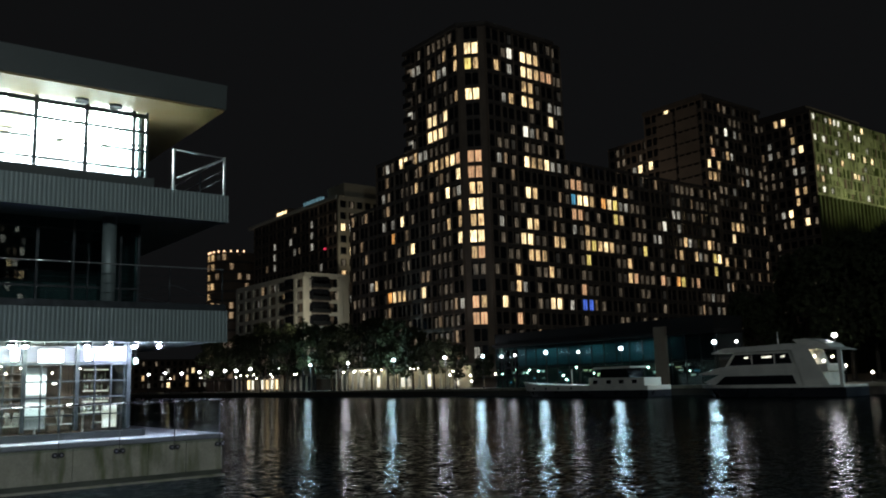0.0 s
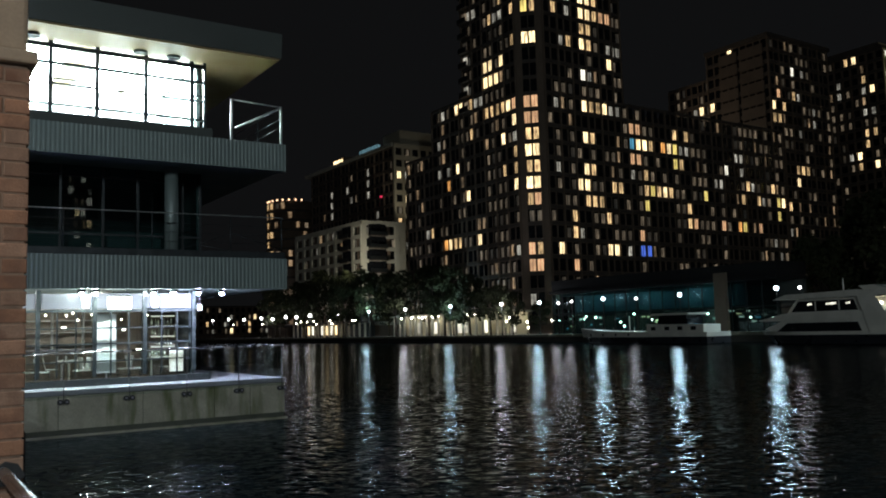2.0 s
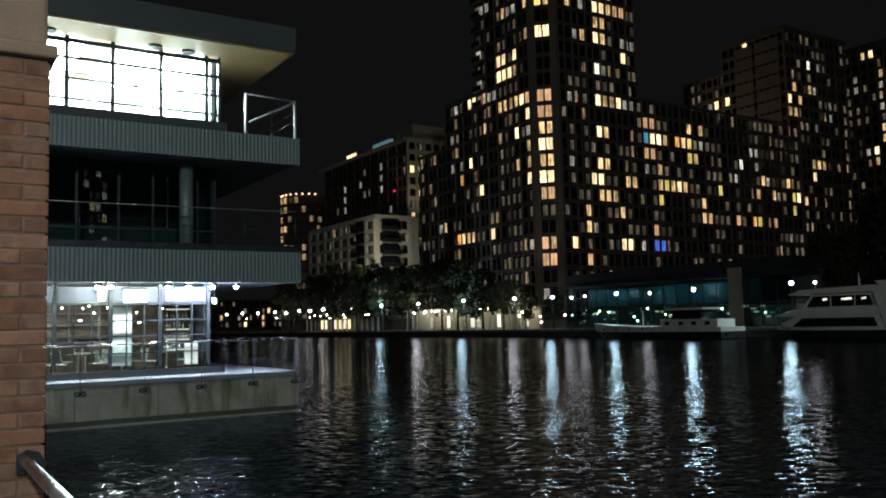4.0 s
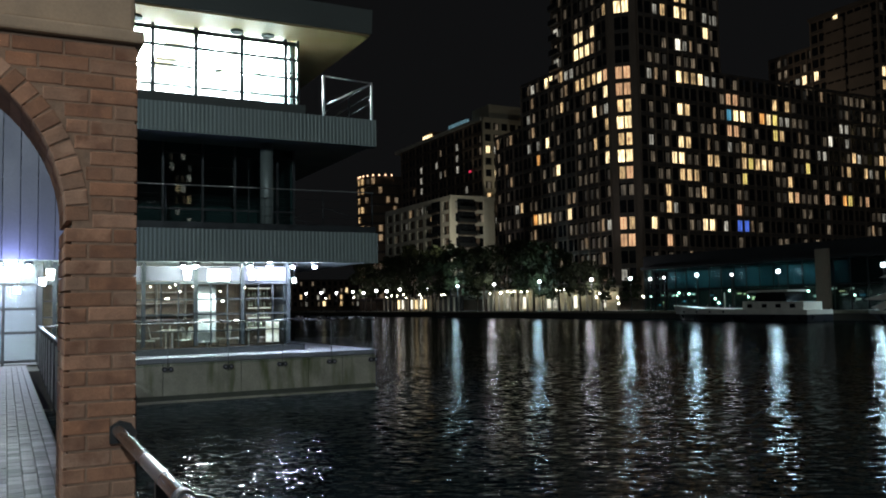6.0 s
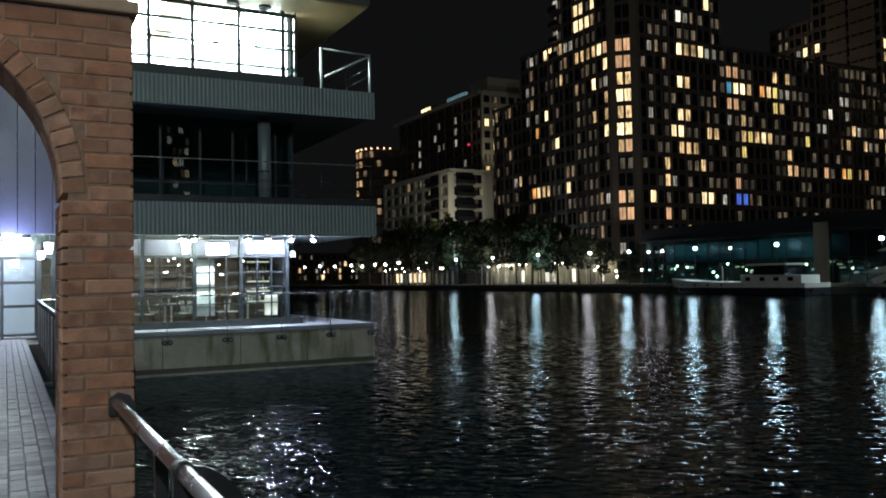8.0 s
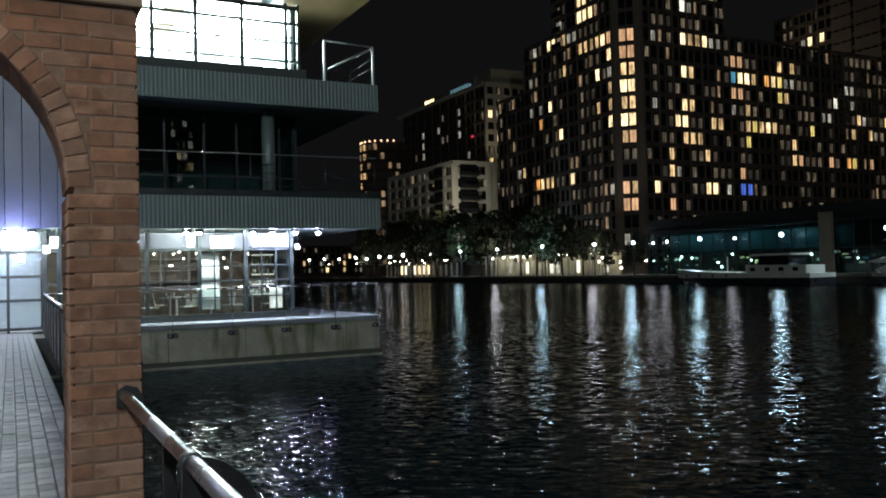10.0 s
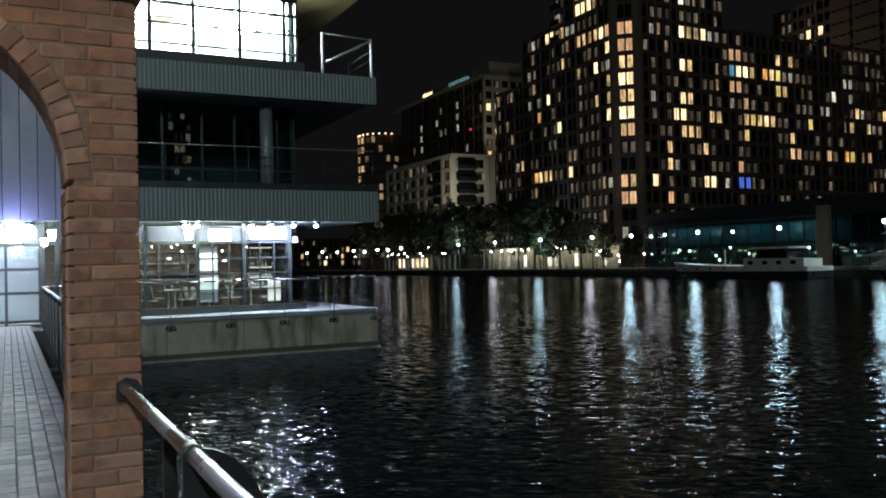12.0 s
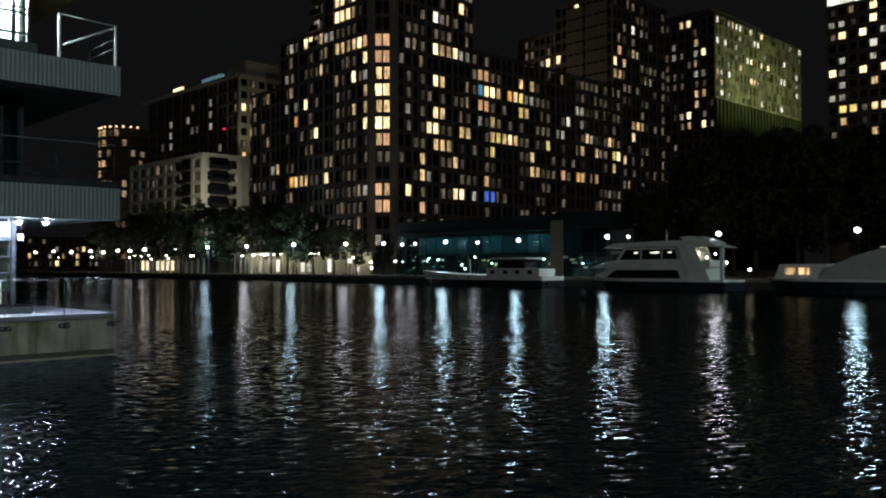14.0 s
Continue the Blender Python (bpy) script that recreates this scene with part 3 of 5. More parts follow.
# dark middle floor, set back behind columns
MY = 29.0
mid = thing("window_2", "unlit dark glazing of the middle floor", "window", kind="structure")
bm = bmesh.new()
box(bm, BX0, 9.1, MY, MY + 0.02, 4.2, 7.24)
part("pane", bm, glass("tinted_glass", (0.62, 0.72, 0.72), 0.004, 0.9), mid)
for x in (-1.3, 0.2, 1.7, 3.2, 4.6, 5.9, 7.0, 8.5, 9.1):
    bm = bmesh.new()
    box(bm, x - 0.035, x + 0.035, MY - 0.06, MY + 0.06, 4.2, 7.24)
    part("mullion", bm, M_FRAME, mid)
for z in (5.0, 6.9):
    bm = bmesh.new()
    box(bm, BX0, 9.08, MY - 0.055, MY + 0.055, z - 0.03, z + 0.03)
    part("transom", bm, M_FRAME, mid)
bm = bmesh.new()
box(bm, BX0, 9.0, 33.6, 33.8, 3.4, 7.24)
part("rear_wall", bm, M_CLAD, house)
bm = bmesh.new()
box(bm, 9.0, 9.12, MY + 0.06, 39.9, 3.4, 11.1)
part("side_wall", bm, M_CLAD, house, "grey panelled side wall")
for x in (2.0, 7.9):
    bm = bmesh.new()
    tube(bm, (x, FY + 1.2, 4.1), (x, FY + 1.2, 7.24), 0.22, seg=24)
    part("column", bm, M_CLAD, house, "round grey painted column")
cable = thing("balcony_railing", "thin wire balcony railing with tie rods", "railing")
bm = bmesh.new()
tube(bm, (BX0, FY + 0.15, 5.46), (11.4, FY + 0.15, 5.58), 0.018, seg=8)
part("top_rail", bm, M_PALEMETAL, cable)
for x in (-1.0, 1.8, 4.4, 7.0, 9.55, 11.35):
    bm = bmesh.new()
    tube(bm, (x, FY + 0.15, 4.3), (x, FY + 0.15, 5.56), 0.022, seg=8)
    part("post", bm, M_FRAME, cable)
for a, b in (((9.55, 4.4), (8.6, 4.55)), ((9.55, 4.95), (8.0, 4.45)), ((9.55, 5.0), (11.3, 4.5))):
    bm = bmesh.new()
    tube(bm, (a[0], FY + 0.15, a[1]), (b[0], FY + 0.15, b[1]), 0.012, seg=6)
    part("tie_rod", bm, M_FRAME, cable)
for z in (4.65, 4.95, 5.25):
    bm = bmesh.new()
    tube(bm, (BX0, FY + 0.15, z), (11.4, FY + 0.15, z), 0.006, seg=6)
    part("wire", bm, M_FRAME, cable)

# ground floor restaurant
M_BULK = material("bulkhead_board", (0.075, 0.073, 0.09), 0.7, vary=0.1, scale=1.5, fine=20, bump=0.05)
RY, RX1 = 28.6, 9.3
front = thing("window_3", "tall restaurant glazing in dark steel frames", "window", kind="structure")
bm = bmesh.new()
box(bm, 1.0, RX1, RY - 0.12, RY + 0.12, 0.14, 0.36)
part("kerb", bm, M_BLACK, front, "dark kerb under the glazing")
for x in (1.35, 2.6, 3.95, 5.6, 7.15, 8.75):
    bm = bmesh.new()
    box(bm, x - 0.06, x + 0.06, RY - 0.07, RY + 0.07, 0.42, 3.14)
    part("mullion", bm, M_FRAME, front)
for x in (2.0, 3.3, 4.5, 5.05, 6.1, 6.65, 7.7, 8.2):
    bm = bmesh.new()
    box(bm, x - 0.02, x + 0.02, RY - 0.04, RY + 0.04, 0.42, 2.5)
    part("glazing_bar", bm, M_FRAME, front)
for z, w in ((0.9, 0.02), (1.45, 0.025), (1.95, 0.02), (2.5, 0.04)):
    bm = bmesh.new()
    box(bm, 1.0, RX1 - 0.5, RY - 0.045, RY + 0.045, z - w, z + w)
    part("transom", bm, M_FRAME, front)
bm = bmesh.new()
box(bm, 1.0, 8.75, RY - 0.006, RY + 0.006, 0.42, 2.5)
part("pane", bm, M_GLASS, front).visible_shadow = False
for a, b in zip((1.4, 4.0, 5.65, 7.2), (3.9, 5.55, 7.1, 8.7)):
    bm = bmesh.new()
    box(bm, a + 0.02, b - 0.02, RY - 0.02, RY + 0.02, 2.56, 3.05)
    part("bulkhead_panel", bm, M_BULK, front, "white bulkhead panel above the glazing")
bm = bmesh.new()
box(bm, BX0, 8.7, 35.0, 35.2, 0.14, 3.16)
part("ground_rear_wall", bm, material("timber_panelling", (0.30, 0.24, 0.19), 0.6, vary=0.3, scale=1.2, fine=20), house, "timber panelled rear wall")
bm = bmesh.new()
box(bm, 8.62, 8.74, RY + 0.1, 35.0, 0.14, 3.16)
part("ground_side_wall", bm, M_FRAME, house)

# lamps under the first floor
for x in (5.45, 7.85, 3.0, 0.6, 9.45, -1.2, 5.05, 7.2, 8.65):
    z = 3.02
    dl = thing("downlight", "bright white round downlight under the first floor", "lamp", "soffit downlights")
    bm = bmesh.new()
    tube(bm, (x, 27.75, z), (x, 27.75, z + 0.14), 0.15, 0.12, seg=20)
    part("housing", bm, M_FRAME, dl)
    bm = bmesh.new()
    tube(bm, (x, 27.75, z - 0.05), (x, 27.75, z - 0.002), 0.045, 0.06, seg=10)
    part("lens", bm, G_DOWNBLUE if x > 7.5 else G_DOWN, dl)
for x, w in ((5.22, 0.14), (6.23, 0.34), (7.32, 0.14), (2.6, 0.14), (1.2, 0.13), (0.1, 0.26)):
    ln = thing("hanging_lantern", "glowing white lantern hung below the bulkhead", "lamp", "hanging lanterns")
    bm = bmesh.new()
    if w < 0.2:
        tube(bm, (x, 28.0, 2.58), (x, 28.0, 2.90), 0.09, 0.125, seg=16)
    else:
        box(bm, x - w, x + w, 27.9, 28.1, 2.53, 2.92, 0.03)
    part("glass_box", bm, G_LANTERN, ln)
    for s in (-w * 0.6, w * 0.6):
        bm = bmesh.new()
        tube(bm, (x + s, 28.0, 2.94), (x + s, 28.0, 3.16), 0.012, seg=6)
        part("hanger", bm, M_BLACK, ln)
    bm = bmesh.new()
    box(bm, x - w - 0.02, x + w + 0.02, 27.88, 28.12, 2.94, 2.98)
    part("cap", bm, M_BLACK, ln)

# bulkhead lanterns over the glazed screen
G_BULK = glow("screen_lantern_glass", (0.72, 0.84, 1.0), 40)
for x, z, w in ((-0.22, 2.72, 0.10), (0.12, 2.98, 0.16), (0.30, 2.28, 0.09), (0.98, 2.52, 0.10), (1.16, 2.66, 0.07)):
    ln = thing("screen_lantern", "blazing blue-white lantern over the glazed screen", "lamp", "screen lanterns")
    bm = bmesh.new()
    tube(bm, (x, 27.6, z - w), (x, 27.6, z + w), w * 0.8, w, seg=14)
    part("glass_body", bm, G_BULK, ln)
    bm = bmesh.new()
    tube(bm, (x, 27.6, z + w + 0.01), (x, 27.6, z + w + 0.05), w * 1.1, w * 0.5, seg=14)
    part("cap", bm, M_BLACK, ln)
    bm = bmesh.new()
    tube(bm, (x, 27.6, z + w + 0.04), (x, 27.6, 3.16), 0.012, seg=6)
    part("hanger", bm, M_BLACK, ln)
bulb_light("screen_lantern_light", (0.12, 26.5, 2.75), 170, (0.40, 0.46, 1.0), 0.2)

# screen wall and gate where the walkway ends
gate = thing("glazed_gate", "glazed steel screen closing the walkway", "gate", kind="structure")
for x in (-2.6, -1.1, -0.05, 0.92, 1.0):
    bm = bmesh.new()
    box(bm, x - 0.04, x + 0.04, 28.96, 29.04, 0, 3.14)
    part("upright", bm, M_BLACK, gate)
for z in (0.12, 1.0, 1.73, 2.48):
    bm = bmesh.new()
    box(bm, -3.0, 0.88, 28.965, 29.035, z - 0.04, z + 0.04)
    part("rail", bm, M_BLACK, gate)
bm = bmesh.new()
box(bm, -3.0, 0.9, 28.99, 29.0, 0.1, 3.1)
part("pane", bm, glass("frosted_screen", (0.75, 0.8, 0.85), 0.25, 0.7), gate).visible_shadow = False
# lobby and its ceiling panel are added so the glazed screen looks bright
bm = bmesh.new()
box(bm, -6.0, 0.92, 31.6, 31.8, 0, 3.14)
lobby = thing("entrance_lobby", "pale lit lobby added to brighten the glazed screen", "lobby", kind="structure")
part("back_wall", bm, M_WHITEWALL, lobby)
bm = bmesh.new()
box(bm, -6.0, 0.92, 29.1, 31.6, 0, 0.05)
part("lobby_floor", bm, M_TERRACE, lobby)
bm = bmesh.new()
box(bm, -1.4, 0.5, 30.0, 30.9, 3.05, 3.1)
part("light_panel", bm, glow("lobby_fill_panel", (0.74, 0.85, 1.0), 34, sampled=True), lobby)
bm = bmesh.new()
box(bm, -3.6, -3.2, WALL_Y1 + 0.05, 29.0, -0.05, 1.0)
solid("wall_west", bm, M_STONE, "low rendered wall along the inner side of the walkway", "wall", kind="structure")

# ---- inside the restaurant ----
M_CHAIR = material("pale_chair_shell", (0.6, 0.58, 0.54), 0.5, vary=0.1, scale=3, fine=30, bump=0.05)
M_TABLE = material("dark_tabletop", (0.10, 0.075, 0.055), 0.4, vary=0.25, scale=3, fine=30, bump=0.05)
bm = bmesh.new()
box(bm, 1.0, 8.62, RY + 0.12, 35.0, 0.141, 0.16)
solid("restaurant_floor", bm, material("oak_boards", (0.26, 0.18, 0.11), 0.45, vary=0.25, scale=2, fine=30), "oak floor of the restaurant", "floor", kind="structure")


def dining_table(x, y):
    ob = thing("dining_table", "small pale round dining table behind the glazing", "table", "restaurant tables", at=(x, y, 0.16))
    bm = bmesh.new()
    tube(bm, (0, 0, 0.70), (0, 0, 0.74), 0.38, seg=24)
    part("tabletop", bm, M_CHAIR, ob)
    bm = bmesh.new()
    tube(bm, (0, 0, 0.03), (0, 0, 0.70), 0.035, seg=10)
    part("stem", bm, M_CHAIR, ob)
    bm = bmesh.new()
    tube(bm, (0, 0, 0), (0, 0, 0.03), 0.25, 0.22, seg=20)
    part("foot", bm, M_BLACK, ob)


def chair_at():
    ob = thing("dining_chair", "pale moulded dining chair on thin legs", "chair", "restaurant chairs")
    bm = bmesh.new()
    box(bm, -0.21, 0.21, -0.2, 0.2, 0.42, 0.46, 0.015)
    part("seat", bm, M_CHAIR, ob)
    bm = bmesh.new()
    prism(bm, [(0.18, 0.44), (0.21, 0.44), (0.29, 0.86), (0.26, 0.86)], "x", -0.2, 0.2)
    part("backrest", bm, M_CHAIR, ob)
    for sx in (-1, 1):
        for sy in (-1, 1):
            bm = bmesh.new()
            tube(bm, (sx * 0.18, sy * 0.17, 0.43), (sx * 0.21, sy * 0.2, 0), 0.012, seg=6)
            part("leg", bm, M_BLACK, ob)
    return ob


seat_one = chair_at()
first = True
for i, (x, y) in enumerate(((1.9, 29.6), (3.3, 29.7), (4.8, 29.5), (6.2, 29.7), (7.6, 29.5), (2.6, 31.6), (5.4, 31.8))):
    dining_table(x, y)
    for s, a in ((-0.55, 90), (0.55, -90)):
        m = pose(x + s, y, 0.16, 0, 0, a + 12 * math.sin(3.1 * i + s))
        if first:
            seat_one.matrix_basis = m
            first = False
        else:
            copy_thing(seat_one, m)
rt = random.Random(8)
M_CHINA = material("white_china", (0.75, 0.74, 0.70), 0.3, vary=0.05, scale=6, fine=40, bump=0.02)
for x, y in ((1.9, 29.6), (3.3, 29.7), (4.8, 29.5), (6.2, 29.7), (7.6, 29.5)):
    for s in (-0.2, 0.2):
        bm = bmesh.new()
        tube(bm, (x + s, y, 0.902), (x + s, y, 0.918), 0.07, 0.12, seg=16)
        solid("plate", bm, M_CHINA, "white china plate on a dining table", "plate", "table settings")
        bm = bmesh.new()
        gx, gy = x + s * 0.6 + rt.uniform(-0.05, 0.05), y - 0.18
        tube(bm, (gx, gy, 0.902), (gx, gy, 0.91), 0.035, seg=10)
        tube(bm, (gx, gy, 0.91), (gx, gy, 0.99), 0.006, seg=6)
        tube(bm, (gx, gy, 0.99), (gx, gy, 1.09), 0.022, 0.038, seg=10)
        solid("wine_glass", bm, M_CHINA, "pale stemmed glass on a dining table", "glass", "table settings")
bar = thing("bar_counter", "timber bar counter with a lit shelf behind", "counter")
bm = bmesh.new()
box(bm, 2.0, 7.0, 33.0, 33.5, 0.16, 1.2, 0.02)
part("front", bm, M_TABLE, bar)
bm = bmesh.new()
box(bm, 1.9, 7.1, 32.9, 33.6, 1.2, 1.26, 0.01)
part("top", bm, M_TERRACE, bar)
shelf = thing("wall_shelf", "grid of pale wall shelves", "shelf")
for z in (1.4, 1.85, 2.3):
    bm = bmesh.new()
    box(bm, 2.0, 7.4, 34.6, 34.98, z, z + 0.04)
    part("board", bm, M_CHAIR, shelf)
for x in (2.0, 3.1, 4.2, 5.3, 6.4, 7.4):
    bm = bmesh.new()
    box(bm, x - 0.02, x + 0.02, 34.6, 34.98, 1.0, 2.7)
    part("upright", bm, M_CHAIR, shelf)
# bulbs at random spots stand in for the small glints in the glazing
rs = random.Random(21)
for x, y, z in [(2.1 + rs.random() * 6.2, 29.4 + rs.random() * 4.5, 2.05 + rs.random() * 0.45) for _ in range(14)]:
    ob = thing("pendant_lamp", "small warm bulb added for a glint in the restaurant glazing", "lamp", "pendant lamps")
    bm = bmesh.new()
    ball(bm, (x, y, z), 0.03, u=10, v=6)
    part("bulb", bm, glow("glint_bulb", (1.0, 0.9, 0.72), 18), ob)
    bm = bmesh.new()
    tube(bm, (x, y, z + 0.05), (x, y, 3.16), 0.008, seg=5)
    part("cord", bm, M_BLACK, ob)
for x in (3.2, 6.2):
    ob = thing("ceiling_light", "flush round ceiling light in the restaurant", "lamp", "ceiling lights")
    bm = bmesh.new()
    tube(bm, (x, 31.5, 3.06), (x, 31.5, 3.16), 0.32, seg=24)
    part("diffuser", bm, glow("ceiling_diffuser", (0.97, 0.97, 0.9), 50, sampled=True), ob)
bm = bmesh.new()
box(bm, 8.05, 8.5, 28.9, 28.96, 0.45, 1.15, 0.01)
solid("menu_board", bm, glow("menu_glow", (1.0, 0.97, 0.8), 0.75), "glowing pale menu board inside the glazing", "sign")
bm = bmesh.new()
box(bm, 5.75, 6.35, 29.0, 29.06, 0.5, 2.4, 0.01)
solid("roller_banner", bm, M_WHITEWALL, "pale blue-white upright banner inside the glazing", "banner")

exit_sign = thing("exit_sign", "small glowing green sign at the corner of the glazing", "sign")
bm = bmesh.new()
box(bm, 8.82, 8.98, 28.36, 28.40, 2.46, 2.66, 0.01)
part("lit_face", bm, glow("green_sign", (0.02, 0.9, 0.35), 0.55), exit_sign)
bm = bmesh.new()
tube(bm, (8.90, 28.38, 2.67), (8.90, 28.38, 3.14), 0.01, seg=6)
part("hanger", bm, M_BLACK, exit_sign)

# slanted strip lamps over the tables
G_STRIP = glow("strip_lamp_glass", (1.0, 0.97, 0.9), 14)
for x, y, z, w, tilt in ((2.35, 30.2, 2.28, 0.13, 0.05), (1.75, 29.8, 1.98, 0.09, 0.07), (2.05, 30.0, 1.86, 0.10, 0.05), (3.0, 30.4, 1.92, 0.07, 0.0), (2.6, 30.1, 1.95, 0.08, 0.03),
                         (3.7, 30.6, 1.98, 0.07, 0.0), (4.95, 30.2, 2.0, 0.06, 0.01), (6.9, 30.4, 1.9, 0.05, 0.0), (2.3, 30.2, 1.35, 0.14, 0.0), (7.3, 30.0, 1.2, 0.08, 0.0)):
    ob = thing("strip_lamp", "short white strip lamp hung in the restaurant", "lamp", "strip lamps")
    bm = bmesh.new()
    tube(bm, (x - w, y, z - tilt), (x + w, y, z + tilt), 0.022, seg=8)
    part("tube_glass", bm, G_STRIP, ob)
    for s in (-0.7, 0.7):
        bm = bmesh.new()
        tube(bm, (x + s * w, y, z + s * tilt + 0.024), (x + s * w, y, 3.16), 0.005, seg=5)
        part("wire", bm, M_BLACK, ob)

# lit drinks shelf near the corner
drinks = thing("drinks_shelf", "backlit shelf crowded with pale bottles and glasses", "shelf")
bm = bmesh.new()
box(bm, 7.62, 8.56, 29.98, 30.02, 0.16, 2.45)
part("back_panel", bm, M_TABLE, drinks)
G_SHELF = glow("shelf_light_strip", (0.95, 1.0, 0.86), 1.1, sampled=True)
rd = random.Random(12)
for z in (0.95, 1.3, 1.65, 2.0, 2.35):
    bm = bmesh.new()
    box(bm, 7.62, 8.56, 29.7, 29.975, z, z + 0.03)
    board = part("board", bm, M_TABLE, drinks)
    bm = bmesh.new()
    box(bm, 7.7, 8.5, 29.93, 29.97, z - 0.035, z - 0.004)
    part("light_strip", bm, G_SHELF, board)
M_BOTTLE = material("pale_bottle_glass", (0.55, 0.56, 0.42), 0.15, vary=0.5, scale=9, fine=40, rand=0.4)
for z in (0.98, 1.33, 1.68, 2.03):
    for i in range(8):
        if rd.random() < 0.8:
            h = rd.uniform(0.14, 0.27)
            x = 7.7 + i * 0.108 + rd.uniform(-0.02, 0.02)
            ob = thing("bottle", "pale glass bottle on the lit shelf", "bottle", "shelf bottles", at=(x, 29.8, z))
            bm = bmesh.new()
            tube(bm, (0, 0, 0), (0, 0, h * 0.62), 0.036, seg=8)
            tube(bm, (0, 0, h * 0.62), (0, 0, h * 0.75), 0.036, 0.013, seg=8)
            part("body", bm, M_BOTTLE, ob)
            bm = bmesh.new()
            tube(bm, (0, 0, h * 0.75), (0, 0, h), 0.013, seg=8)
            part("neck", bm, M_BOTTLE, ob)

# ---- far buildings ----
def window_meshes(w, h):
    """Shared meshes of one window size: the frame with its post, the lit blind, and both joined for unlit ones."""
    bm = bmesh.new()
    for a, b in ((-w / 2, -w / 2 + 0.07), (-0.035, 0.035), (w / 2 - 0.07, w / 2)):
        box(bm, a, b, -0.06, 0.04, -h / 2, h / 2)
    for a, b in ((-h / 2, -h / 2 + 0.07), (h / 2 - 0.07, h / 2)):
        box(bm, -w / 2, w / 2, -0.05, 0.03, a, b)
    frame_me = mesh_of("window_frame", bm, M_FRAME)
    panes = {}
    for k, m in LIT.items():
        bm = bmesh.new()
        a, b = {"d": (-0.18, 0.46), "e": (-0.46, 0.12), "g": (-0.46, 0.30), "w": (-0.30, 0.46)}.get(k, (-0.46, 0.46))
        box(bm, a * w, b * w, 0.0, 0.05, -h / 2 + 0.06, h / 2 - (0.35 if k in "dg" else 0.06))
        panes[k] = mesh_of("pane", bm, m)
    return frame_me, panes


def facade(owner, origin, rz, width, z0, rows, storey, cols, size, meshes, pattern, proud=0.35, wall=M_DARKBRICK, band=M_BAND, pier_every=2, pier_w=0.35, band_h=0.6, dim=0.55, rng=None):
    """One face of a block: piers and floor bands stand proud of windows set back between them.
    pattern holds one string a storey from the top down, one letter a window."""
    rng = rng or random.Random(5)
    c, s = math.cos(rz), math.sin(rz)
    pitch = width / cols

    def at(u, d, z):
        return (origin[0] + c * u + s * d, origin[1] + s * u - c * d, z)

    bm = bmesh.new()
    box(bm, -pier_w / 2, pier_w / 2, -proud, 0.1, z0, z0 + rows * storey)
    pier = mesh_of("pier", bm, wall)
    bm = bmesh.new()
    box(bm, 0.01, width - 0.01, -proud + 0.06, 0.1, -band_h / 2, band_h / 2)
    floor_band = mesh_of("floor_band", bm, band)
    for i in range(0, cols + 1, pier_every):
        piece("pier", pier, owner, at(i * pitch, 0, 0), rz)
    for j in range(rows + 1):
        piece("floor_band", floor_band, owner, at(0, 0, z0 + j * storey), rz)
    frame_me, panes = meshes
    w, h = size
    dark = bmesh.new()
    busy = [rng.choice((0.15, 0.5, 1.0, 1.5)) for _ in range(cols)]
    for j in range(rows):
        line = pattern[j] if j < len(pattern) else ""
        z = z0 + (rows - 1 - j + 0.5) * storey
        for i in range(cols):
            k = line[i] if i < len(line) else "."
            if k == "." and rng.random() < dim * busy[i]:
                k = "e" if rng.random() < 0.13 else "d"
            u = (i + 0.5) * pitch
            if k in panes:
                win = piece("window", frame_me, owner, at(u, 0.06, z), rz)
                piece("pane", panes[k], win)
                box(dark, u - w / 2, u + w / 2, -0.006, 0.02, z - h / 2, z + h / 2)
            else:
                box(dark, u - w / 2, u + w / 2, -0.06, 0.02, z - h / 2, z + h / 2)
    ob = new("unlit_glazing", mesh_of("unlit_glazing", dark, M_DARKPANE))
    ob.parent = owner
    ob.location = (origin[0], origin[1], 0)
    ob.rotation_euler = (0, 0, rz)
    tagged(ob, "unlit window glass between the piers", kind="stuff")


def block(owner, name, x0, x1, y0, y1, z0, z1, mat):
    bm = bmesh.new()
    box(bm, x0, x1, y0, y1, z0, z1)
    return part(name, bm, mat, owner)


